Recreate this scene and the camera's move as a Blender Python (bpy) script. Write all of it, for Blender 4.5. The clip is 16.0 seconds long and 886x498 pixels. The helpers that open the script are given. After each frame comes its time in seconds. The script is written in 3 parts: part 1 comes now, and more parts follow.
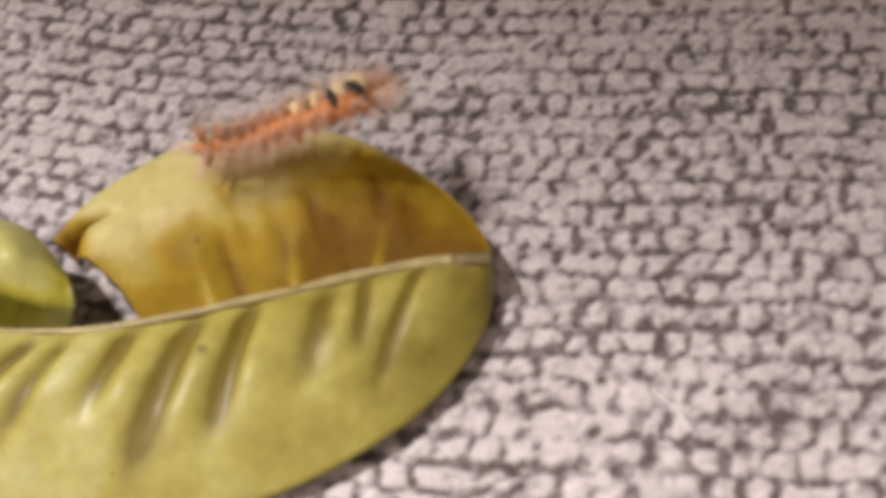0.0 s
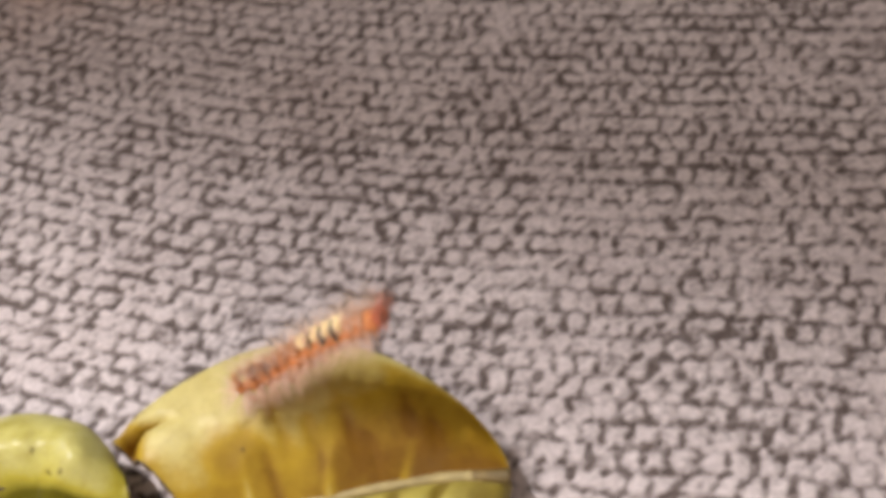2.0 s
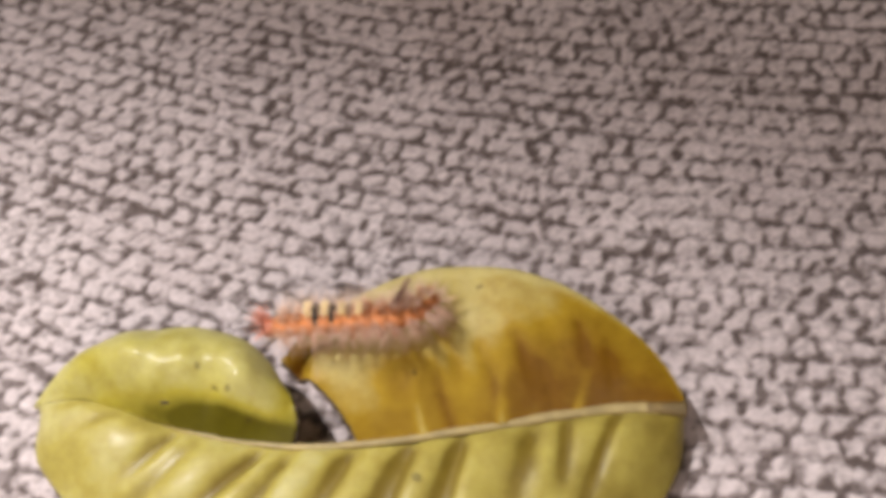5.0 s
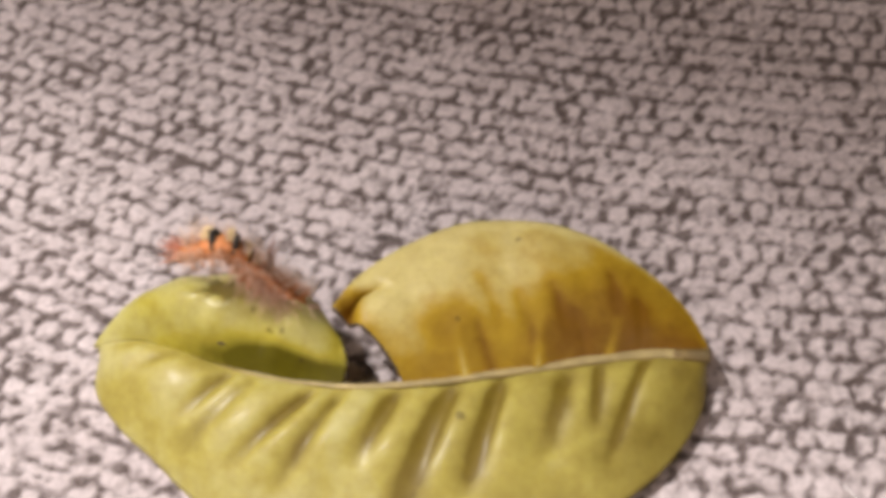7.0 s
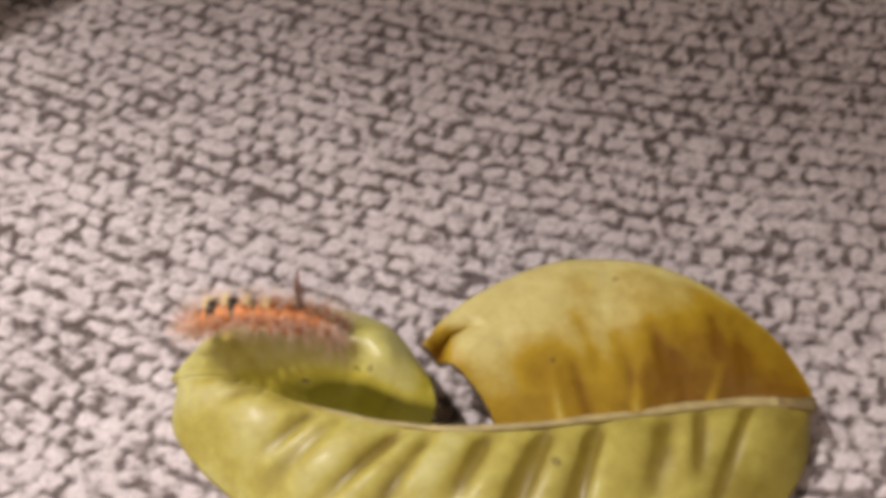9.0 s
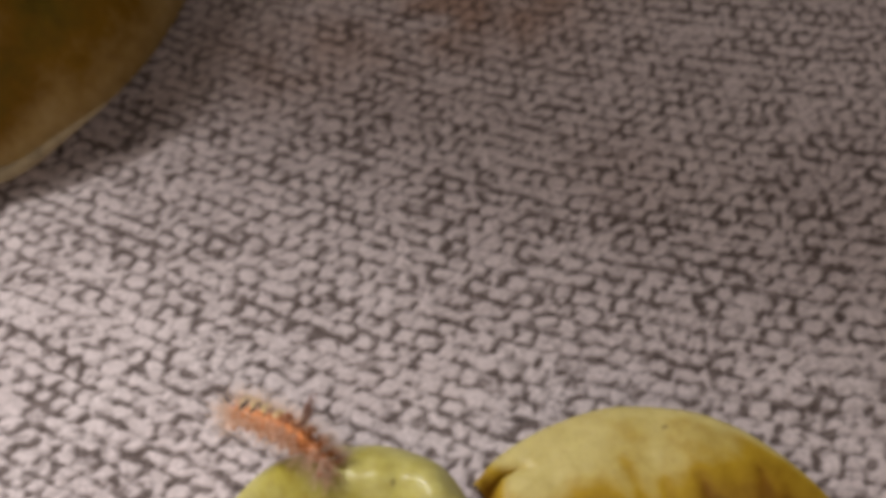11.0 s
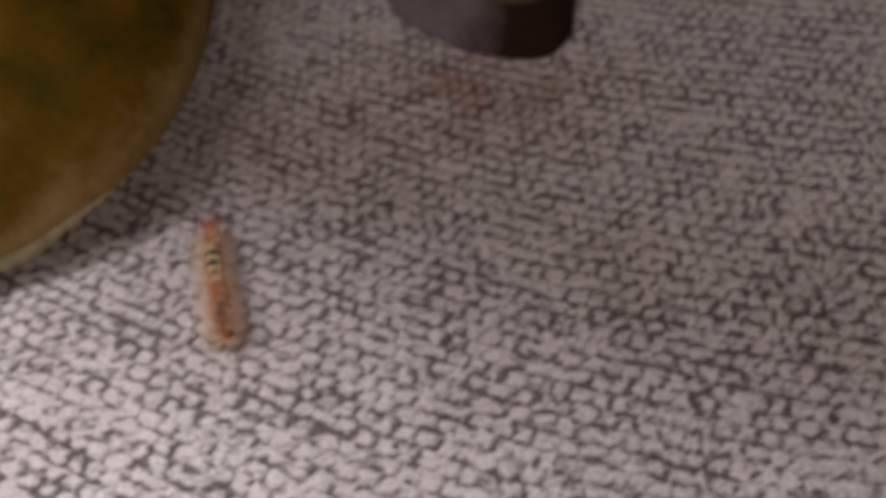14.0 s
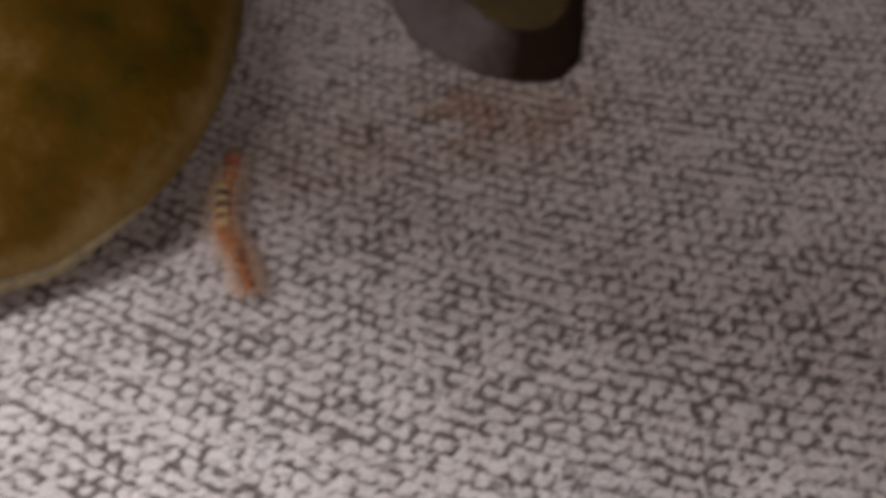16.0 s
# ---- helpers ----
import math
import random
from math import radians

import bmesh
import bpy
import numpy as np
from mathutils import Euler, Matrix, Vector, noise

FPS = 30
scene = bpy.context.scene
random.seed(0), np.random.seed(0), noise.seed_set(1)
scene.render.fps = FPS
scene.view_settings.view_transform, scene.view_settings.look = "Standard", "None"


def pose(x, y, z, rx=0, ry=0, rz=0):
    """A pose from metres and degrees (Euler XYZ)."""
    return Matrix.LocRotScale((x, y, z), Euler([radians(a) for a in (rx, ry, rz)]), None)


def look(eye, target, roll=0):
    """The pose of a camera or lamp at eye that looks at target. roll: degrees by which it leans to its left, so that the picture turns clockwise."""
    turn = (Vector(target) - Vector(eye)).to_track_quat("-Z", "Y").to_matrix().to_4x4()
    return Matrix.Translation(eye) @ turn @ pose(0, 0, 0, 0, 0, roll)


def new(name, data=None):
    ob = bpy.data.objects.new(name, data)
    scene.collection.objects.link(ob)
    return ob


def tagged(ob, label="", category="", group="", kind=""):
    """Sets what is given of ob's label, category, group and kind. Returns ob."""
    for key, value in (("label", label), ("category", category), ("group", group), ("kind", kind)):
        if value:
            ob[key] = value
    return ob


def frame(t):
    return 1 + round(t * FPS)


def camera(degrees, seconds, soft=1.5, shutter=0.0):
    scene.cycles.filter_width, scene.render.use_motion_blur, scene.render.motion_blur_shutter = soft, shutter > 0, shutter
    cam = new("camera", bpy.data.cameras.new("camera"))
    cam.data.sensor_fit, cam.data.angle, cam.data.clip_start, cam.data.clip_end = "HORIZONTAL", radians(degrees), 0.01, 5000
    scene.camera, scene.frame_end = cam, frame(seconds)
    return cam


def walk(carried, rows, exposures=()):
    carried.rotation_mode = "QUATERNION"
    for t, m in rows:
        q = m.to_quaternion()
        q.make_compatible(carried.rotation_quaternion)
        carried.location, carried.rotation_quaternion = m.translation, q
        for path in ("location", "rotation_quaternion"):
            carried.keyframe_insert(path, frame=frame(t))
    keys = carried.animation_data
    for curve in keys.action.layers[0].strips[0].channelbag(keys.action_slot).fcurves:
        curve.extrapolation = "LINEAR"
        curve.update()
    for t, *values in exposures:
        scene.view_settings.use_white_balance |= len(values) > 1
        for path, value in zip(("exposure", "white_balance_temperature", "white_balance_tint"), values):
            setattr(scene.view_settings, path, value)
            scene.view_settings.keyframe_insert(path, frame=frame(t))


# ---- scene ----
MM = 0.001
# Camera: held by hand over the cushion, looking down at the leaf
cam = camera(41.0, 16.0, soft=5.0, shutter=0.5)
cam.data.dof.use_dof, cam.data.dof.focus_distance, cam.data.dof.aperture_fstop = True, 0.175, 20.0
PATH = [
    (0, (0.04406, -0.07609, 0.12423), (0.03407, 0.08911, -0.12599), -11.54),
    (0.5, (0.04516, -0.07265, 0.12220), (0.03025, 0.09097, -0.12881), -13.12),
    (1, (0.04784, -0.07261, 0.12168), (0.03093, 0.09057, -0.12948), -13.94),
    (1.5, (0.04588, -0.07069, 0.12866), (0.02632, 0.09676, -0.11949), -13.20),
    (2, (0.04852, -0.07205, 0.14476), (0.03168, 0.11431, -0.08973), -10.94),
    (2.5, (0.03789, -0.06471, 0.13854), (0.01880, 0.12407, -0.09384), -9.43),
    (3, (0.03611, -0.06505, 0.13188), (0.01394, 0.11836, -0.10449), -10.18),
    (3.5, (0.03583, -0.06727, 0.13467), (0.01146, 0.11457, -0.10269), -11.13),
    (3.7, (0.03472, -0.06933, 0.13387), (0.01152, 0.11469, -0.10192), -10.68),
    (5.8, (0.02128, -0.06558, 0.14970), (0.00233, 0.09247, -0.10458), -9.67),
    (6, (0.01953, -0.06815, 0.14960), (0.00238, 0.08950, -0.10506), -8.73),
    (6.5, (0.01463, -0.06866, 0.15315), (-0.00209, 0.08899, -0.10154), -8.57),
    (7, (0.01812, -0.07240, 0.15375), (0.00211, 0.08588, -0.10059), -8.45),
    (7.5, (0.01045, -0.07573, 0.14907), (-0.00419, 0.08224, -0.10555), -7.70),
    (8, (0.00694, -0.07054, 0.15010), (-0.00732, 0.08681, -0.10493), -7.49),
    (8.2, (0.00910, -0.06712, 0.15118), (-0.00676, 0.08879, -0.10464), -8.23),
    (10.3, (0.00405, -0.08065, 0.14548), (-0.02207, 0.11607, -0.07951), -6.46),
    (10.5, (0.00717, -0.08143, 0.14944), (-0.02212, 0.11639, -0.07419), -7.52),
    (11, (0.00575, -0.07601, 0.15266), (-0.02333, 0.12386, -0.06917), -7.31),
    (11.5, (0.00342, -0.07136, 0.14970), (-0.02330, 0.12946, -0.07156), -6.71),
    (12, (0.00619, -0.07413, 0.15830), (-0.02201, 0.12772, -0.06184), -6.95),
    (12.5, (0.01066, -0.07165, 0.16067), (-0.01712, 0.13170, -0.05814), -6.89),
    (13, (0.00563, -0.06746, 0.16637), (-0.02299, 0.13791, -0.05044), -6.69),
    (13.5, (0.00415, -0.07007, 0.16590), (-0.02548, 0.13448, -0.05155), -6.83),
    (14, (0.00550, -0.06897, 0.16341), (-0.02248, 0.13527, -0.05454), -6.56),
    (14.5, (0.00463, -0.07058, 0.16593), (-0.02405, 0.13272, -0.05280), -6.80),
    (15, (0.00197, -0.07657, 0.17059), (-0.02643, 0.12838, -0.04664), -6.59),
    (15.5, (0.00745, -0.07496, 0.17018), (-0.02073, 0.13043, -0.04667), -6.57),
    (16, (0.00405, -0.07596, 0.17375), (-0.02438, 0.12935, -0.04314), -6.24),
]
walk(cam, [(t, look(eye, target, roll)) for t, eye, target, roll in PATH],
     exposures=[(0.0, 0.06, 7000, 13), (1.5, 0.06, 7000, 13), (2.0, 0.32, 6950, 13), (3.0, 0.26, 6950, 13), (3.5, 0.24, 6950, 13), (6.0, 0.09, 7100, 16), (8.0, 0.06, 7150, 16), (10.5, -0.34, 7100, 14), (11.5, -0.38, 6850, 13), (13.0, -0.34, 6650, 11), (16.0, -0.42, 6550, 10)])

# ---- light: hazy sun through an added opening beside the sofa, two unseen fill lamps ----
world = bpy.data.worlds.new("sky")
scene.world = world
world.use_nodes = True
sky = world.node_tree.nodes.new("ShaderNodeTexSky")
sky.sky_type = "NISHITA"
sky.sun_disc = False
sky.sun_elevation, sky.sun_rotation = radians(62), radians(296.6)
world.node_tree.nodes["Background"].inputs[1].default_value = 0.05
world.node_tree.links.new(sky.outputs[0], world.node_tree.nodes["Background"].inputs[0])


def fill_lamp(name, place, target, width, height, watts, colour, spread):
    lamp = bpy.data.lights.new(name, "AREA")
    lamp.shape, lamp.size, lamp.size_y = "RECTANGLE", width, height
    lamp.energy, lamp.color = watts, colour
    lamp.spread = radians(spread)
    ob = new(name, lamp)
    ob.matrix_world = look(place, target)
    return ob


sun = bpy.data.lights.new("sun", "SUN")
sun.energy, sun.angle, sun.color = 3.6, radians(2.8), (0.955, 0.985, 1.03)
new("sun", sun).matrix_world = look((-0.4195, 0.2097, 0.883), (0.0, 0.0, 0.0))
# soft fill added from the left and from behind, no such source in view
fill_lamp("fill_lamp", (-0.74, -0.21, 1.25), (0.1, 0.05, 0.3), 1.15, 1.35, 6.3, (1.0, 0.955, 0.92), 170)
fill_lamp("back_fill_lamp", (0.55, -1.55, 1.2), (0.05, 0.05, 0.0), 0.95, 0.95, 7.6, (1.0, 0.86, 0.75), 170)


# ---- materials ----
def material(name, rough=0.6, metal=0.0):
    m = bpy.data.materials.new(name)
    m.use_nodes = True
    b = m.node_tree.nodes["Principled BSDF"]
    b.inputs["Roughness"].default_value = rough
    b.inputs["Metallic"].default_value = metal
    return m, m.node_tree, b


def node(tree, kind, **values):
    n = tree.nodes.new(kind)
    for key, value in values.items():
        n.inputs[key.replace("_", " ")].default_value = value
    return n


def noise_tex(tree, scale, detail=4.0, rough=0.6, coord="Object"):
    c = tree.nodes.new("ShaderNodeTexCoord")
    n = node(tree, "ShaderNodeTexNoise", Scale=scale, Detail=detail, Roughness=rough)
    tree.links.new(c.outputs[coord], n.inputs["Vector"])
    return n.outputs["Fac"]


def ramp(tree, fac, *stops):
    r = tree.nodes.new("ShaderNodeValToRGB")
    e = r.color_ramp.elements
    while len(e) < len(stops):
        e.new(0.5)
    for slot, (at, colour) in zip(e, stops):
        slot.position, slot.color = at, (*colour, 1)
    tree.links.new(fac, r.inputs["Fac"])
    return r.outputs["Color"]


def blend(tree, fac, a, b, mode="MIX"):
    m = tree.nodes.new("ShaderNodeMix")
    m.data_type, m.blend_type = "RGBA", mode
    for value, slot in ((fac, 0), (a, 6), (b, 7)):
        if isinstance(value, (int, float)):
            m.inputs[slot].default_value = value
        elif isinstance(value, tuple):
            m.inputs[slot].default_value = (*value, 1)
        else:
            tree.links.new(value, m.inputs[slot])
    return m.outputs[2]


def bump(tree, bsdf, height, strength, distance):
    b = node(tree, "ShaderNodeBump", Strength=strength, Distance=distance)
    tree.links.new(height, b.inputs["Height"])
    tree.links.new(b.outputs[0], bsdf.inputs["Normal"])


def leaf_material(name, pale, mid, brown, gloss, spread=(0.30, 0.48, 0.68), thin=0.10, coat=0.0):
    """A turning leaf: pale flesh, vein amber with painted light and shade (the mesh's "amber" values), mottled and
    freckled.
    """
    m, tr, b = material(name, gloss)
    tone = tr.nodes.new("ShaderNodeAttribute")
    tone.attribute_name = "amber"
    big = tr.nodes.new("ShaderNodeMath")
    big.operation = "MULTIPLY_ADD"
    big.inputs[1].default_value = 0.85
    tr.links.new(noise_tex(tr, 75, 4, 0.6), big.inputs[0])
    tr.links.new(tone.outputs["Fac"], big.inputs[2])
    colour = ramp(tr, big.outputs[0], (spread[0], pale), (spread[1], mid), (spread[2], brown))
    fine = noise_tex(tr, 480, 4, 0.65)
    colour = blend(tr, 0.5, colour, ramp(tr, fine, (0.3, (0.6, 0.52, 0.4)), (0.7, (1.0, 1.0, 1.0))), "MULTIPLY")
    freckle = ramp(tr, noise_tex(tr, 330, 1, 0.4), (0.765, (0, 0, 0)), (0.80, (1, 1, 1)))
    colour = blend(tr, freckle, colour, blend(tr, 0.5, colour, (0.05, 0.03, 0.01)))
    tr.links.new(colour, b.inputs["Base Color"])
    bump(tr, b, noise_tex(tr, 650, 4, 0.65), 0.22, 0.0004)
    tr.links.new(ramp(tr, noise_tex(tr, 160, 3, 0.6), (0.3, (gloss - 0.08,) * 3), (0.7, (gloss + 0.14,) * 3)), b.inputs["Roughness"])
    b.inputs["Coat Weight"].default_value, b.inputs["Coat Roughness"].default_value = coat, 0.26
    b.inputs["Subsurface Weight"].default_value = thin
    b.inputs["Subsurface Radius"].default_value = (0.002, 0.0016, 0.0004)
    b.inputs["Subsurface Scale"].default_value = 0.6
    return m


def plain(name, colour, rough, vary=0.25, scale=300, relief=0.2, depth=0.0003):
    m, tr, b = material(name, rough)
    n = noise_tex(tr, scale, 4, 0.6)
    dark = tuple(c * (1 - vary) for c in colour)
    light = tuple(min(1, c * (1 + vary)) for c in colour)
    tr.links.new(ramp(tr, n, (0.3, dark), (0.7, light)), b.inputs["Base Color"])
    if relief:
        bump(tr, b, noise_tex(tr, scale * 3, 3, 0.6), relief, depth)
    return m


def yarn_material(name, pale, dark):
    """Light yarn and dark yarn, told apart by the weave itself."""
    m, tr, b = material(name, 0.95)
    yarn = tr.nodes.new("ShaderNodeAttribute")
    yarn.attribute_name = "dark_yarn"
    fine = noise_tex(tr, 900, 4, 0.7)
    light = blend(tr, 1.0, pale, ramp(tr, fine, (0.3, (0.70, 0.69, 0.69)), (0.65, (1.0, 1.0, 1.0))), "MULTIPLY")
    light = blend(tr, 1.0, light, ramp(tr, noise_tex(tr, 45, 3, 0.6), (0.3, (0.88, 0.86, 0.86)), (0.7, (1.0, 1.0, 1.0))), "MULTIPLY")
    deep = blend(tr, 1.0, dark, ramp(tr, fine, (0.3, (0.6, 0.6, 0.6)), (0.7, (1.3, 1.3, 1.3))), "MULTIPLY")
    tone = tr.nodes.new("ShaderNodeAttribute")
    tone.attribute_name = "tone"
    cloth = blend(tr, yarn.outputs["Fac"], light, deep)
    tr.links.new(blend(tr, tone.outputs["Fac"], cloth, blend(tr, 1.0, cloth, (0.68, 0.52, 0.42), "MULTIPLY")), b.inputs["Base Color"])
    bump(tr, b, noise_tex(tr, 1500, 4, 0.7), 0.6, 0.0005)
    b.inputs["Sheen Weight"].default_value = 0.12
    return m


LEAF_NEAR = leaf_material("yellow_green_leaf", (0.50, 0.455, 0.18), (0.43, 0.365, 0.085), (0.19, 0.135, 0.018), 0.46, (0.36, 0.52, 0.90), coat=0.08)
LEAF_NEAR.node_tree.nodes["Principled BSDF"].inputs["Specular IOR Level"].default_value = 0.3
LEAF_FAR = leaf_material("amber_leaf", (0.57, 0.485, 0.19), (0.41, 0.265, 0.022), (0.19, 0.088, 0.006), 0.44, (0.30, 0.56, 0.98), coat=0.05)
LEAF_FAR.node_tree.nodes["Principled BSDF"].inputs["Specular IOR Level"].default_value = 0.2
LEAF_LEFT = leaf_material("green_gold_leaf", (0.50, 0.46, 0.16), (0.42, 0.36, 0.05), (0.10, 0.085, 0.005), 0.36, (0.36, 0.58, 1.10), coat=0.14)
LEAF_LEFT.node_tree.nodes["Principled BSDF"].inputs["Specular IOR Level"].default_value = 0.15
LEAF_OLD = leaf_material("olive_brown_leaf", (0.36, 0.25, 0.10), (0.18, 0.092, 0.006), (0.072, 0.058, 0.004), 0.65, (0.08, 0.38, 0.62))
LEAF_OLD.node_tree.nodes["Principled BSDF"].inputs["Specular IOR Level"].default_value = 0.12
LEAF_CAP = leaf_material("dull_brown_leaf", (0.11, 0.068, 0.012), (0.08, 0.05, 0.009), (0.055, 0.028, 0.006), 0.75)
LEAF_GREY = leaf_material("grey_brown_leaf", (0.19, 0.155, 0.165), (0.11, 0.08, 0.075), (0.026, 0.013, 0.008), 0.85, (0.18, 0.45, 0.80))
LEAF_GREY.node_tree.nodes["Principled BSDF"].inputs["Specular IOR Level"].default_value = 0.12
LINT = plain("white_lint", (0.85, 0.82, 0.80), 0.8, 0.1, 900, 0)
RIM = plain("pale_leaf_rim", (0.33, 0.26, 0.15), 0.7, 0.3, 400)
RIB = plain("tan_midrib", (0.36, 0.28, 0.12), 0.5, 0.3, 350)
VEIN = plain("pale_side_vein", (0.46, 0.38, 0.13), 0.45, 0.2, 350)
STALK = plain("brown_stalk_end", (0.17, 0.115, 0.04), 0.6, 0.35, 350)
CHAR = plain("brown_bitten_edge", (0.07, 0.045, 0.03), 0.8, 0.4, 500)
PILE = yarn_material("chenille_yarn", (0.78, 0.69, 0.685), (0.11, 0.080, 0.072))
CLOTH = plain("grey_pink_upholstery", (0.42, 0.36, 0.355), 0.95, 0.3, 260, 0.5, 0.0006)
PAINT = plain("warm_white_wall_paint", (0.62, 0.58, 0.53), 0.85, 0.06, 6, 0.15, 0.002)
BOARD = plain("brown_floor_wood", (0.24, 0.15, 0.09), 0.5, 0.3, 9, 0.2, 0.002)
SKIN = plain("orange_caterpillar_skin", (0.56, 0.20, 0.060), 0.65, 0.40, 900, 0.5, 0.0002)
HEAD = plain("red_orange_head", (0.50, 0.14, 0.06), 0.35, 0.25, 900, 0.1, 0.0001)
CREAM = plain("cream_yellow_brush_hair", (0.85, 0.67, 0.35), 0.8, 0.15, 1200, 0)
BLACK = plain("black_velvet_band", (0.018, 0.014, 0.010), 0.7, 0.3, 900, 0)
PENCIL = plain("dark_grey_hair_pencil", (0.06, 0.045, 0.04), 0.8, 0.3, 900, 0)
RED = plain("red_face_hair", (0.74, 0.28, 0.18), 0.8, 0.2, 900, 0)
RUST = plain("rust_hair_pencil", (0.27, 0.13, 0.09), 0.8, 0.3, 900, 0)
BROWN = plain("rust_orange_hair", (0.52, 0.19, 0.05), 0.8, 0.3, 900, 0)
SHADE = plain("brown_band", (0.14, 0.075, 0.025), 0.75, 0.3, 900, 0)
PALE = plain("pale_side_hair", (0.86, 0.64, 0.50), 0.8, 0.15, 900, 0)
PINK = plain("salmon_hair", (0.90, 0.60, 0.44), 0.8, 0.2, 900, 0)


# ---- mesh helpers ----
def mesh_object(name, verts, faces, mat, parent=None, label="", smooth=True):
    me = bpy.data.meshes.new(name)
    me.from_pydata([tuple(v) for v in verts], [], faces)
    me.materials.append(mat)
    if smooth:
        me.polygons.foreach_set("use_smooth", [True] * len(me.polygons))
    me.update()
    ob = new(name, me)
    ob.parent = parent
    if label:
        tagged(ob, label)
    return ob


def part(name, bm, mat, parent, label=""):
    me = bpy.data.meshes.new(name)
    bm.normal_update()
    bm.to_mesh(me)
    bm.free()
    me.materials.append(mat)
    me.polygons.foreach_set("use_smooth", [True] * len(me.polygons))
    ob = new(name, me)
    ob.parent = parent
    if label:
        tagged(ob, label)
    return ob


def curve_points(points, count):
    """Evenly spaced points along a smooth line through the given points."""
    p = np.array(points, float)
    p = np.vstack([2 * p[0] - p[1], p, 2 * p[-1] - p[-2]])
    fine = []
    for i in range(1, len(p) - 2):
        a, b, c, d = p[i - 1], p[i], p[i + 1], p[i + 2]
        for u in np.linspace(0, 1, 24, endpoint=False):
            fine.append(0.5 * (2 * b + (c - a) * u + (2 * a - 5 * b + 4 * c - d) * u * u + (3 * b - a - 3 * c + d) * u ** 3))
    fine.append(p[-2])
    fine = np.array(fine)
    run = np.concatenate([[0], np.cumsum(np.linalg.norm(np.diff(fine, axis=0), axis=1))])
    at = np.asarray(count) * run[-1] if np.ndim(count) else np.linspace(0, run[-1], count)
    return np.stack([np.interp(at, run, fine[:, k]) for k in range(fine.shape[1])], axis=1)


def tube(points, radii, sides=8, flat=1.0):
    """Vertices and faces of a tapered tube along the points."""
    p = np.asarray(points, float)
    verts, faces = [], []
    for i, c in enumerate(p):
        d = p[min(i + 1, len(p) - 1)] - p[max(i - 1, 0)]
        d = Vector(d).normalized()
        side = d.cross(Vector((0, 0, 1)))
        side = side.normalized() if side.length > 1e-4 else Vector((1, 0, 0))
        up = side.cross(d)
        for k in range(sides):
            a = 2 * math.pi * k / sides
            verts.append(Vector(c) + radii[i] * (math.cos(a) * side + flat * math.sin(a) * up))
    for i in range(len(p) - 1):
        for k in range(sides):
            a, b = i * sides + k, i * sides + (k + 1) % sides
            faces.append((a, b, b + sides, a + sides))
    faces.append(tuple(range(sides))[::-1])
    faces.append(tuple(range((len(p) - 1) * sides, len(p) * sides)))
    return verts, faces


def grid_faces(nu, nv):
    return [(i * nv + j, i * nv + j + 1, (i + 1) * nv + j + 1, (i + 1) * nv + j) for i in range(nu - 1) for j in range(nv - 1)]


def solid(ob, thickness, offset=-1.0):
    s = ob.modifiers.new("thickness", "SOLIDIFY")
    s.thickness, s.offset = thickness, offset
    return ob


def box(bm, lo, hi, bevel=0.0):
    m = Matrix.Translation([(a + b) / 2 for a, b in zip(lo, hi)]) @ Matrix.Diagonal([b - a for a, b in zip(lo, hi)] + [1])
    made = bmesh.ops.create_cube(bm, size=1, matrix=m)
    if bevel:
        edges = list({e for v in made["verts"] for e in v.link_edges})
        bmesh.ops.bevel(bm, geom=edges, offset=bevel, segments=4, profile=0.6, affect="EDGES")


def setting(name, boxes, mat, label, category):
    bm = bmesh.new()
    for lo, hi in boxes:
        box(bm, lo, hi)
    return tagged(part(name, bm, mat, None), label, category, kind="structure")


# ---- unseen room, added to close the place; its openings shape the light ----
FLOOR = -0.45
setting("floor", [((-0.75, -1.6, FLOOR - 0.1), (2.4, 1.8, FLOOR))], BOARD, "brown wooden floor of the room", "floor")
setting("ceiling", [((-0.75, -1.6, 2.1), (2.4, 1.8, 2.2))], PAINT, "plain white painted ceiling", "ceiling")
setting("wall_north", [((-0.75, 1.8, FLOOR - 0.1), (2.4, 1.9, 2.2))], PAINT, "plain warm white painted wall", "wall")
setting("wall_east", [((2.4, -1.7, FLOOR - 0.1), (2.5, 1.9, 2.2))], PAINT, "plain warm white painted wall", "wall")
# opening added only for the fill lamp behind
setting("unseen_wall_south", [((-0.75, -1.7, FLOOR - 0.1), (0.05, -1.6, 2.2)), ((1.05, -1.7, FLOOR - 0.1), (2.4, -1.6, 2.2)),
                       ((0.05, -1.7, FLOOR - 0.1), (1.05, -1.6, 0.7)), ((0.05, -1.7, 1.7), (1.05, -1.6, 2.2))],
        PAINT, "plain warm white wall, unseen, opened for a fill lamp", "wall")
# jamb placed to draw the edge between sunlit and shaded cloth
setting("unseen_wall_west", [((-0.79, -1.7, FLOOR - 0.1), (-0.75, 1.9, 0.55)), ((-0.79, -1.7, 0.55), (-0.75, -0.80, 1.95)),
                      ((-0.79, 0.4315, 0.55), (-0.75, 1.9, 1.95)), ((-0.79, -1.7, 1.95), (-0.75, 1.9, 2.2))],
        PAINT, "plain warm white wall, unseen, its opening set to edge the sunlight", "wall")


# ---- sofa cushion with its woven cover ----
def row_slope(x):
    """How far the weave's rows fall per unit of x; the cover is pulled a little askew."""
    return -0.53 + 0.33 * np.clip((np.asarray(x) + 0.055) / 0.11, 0, 1)


SLOPE_X = np.linspace(-0.4, 0.6, 401)
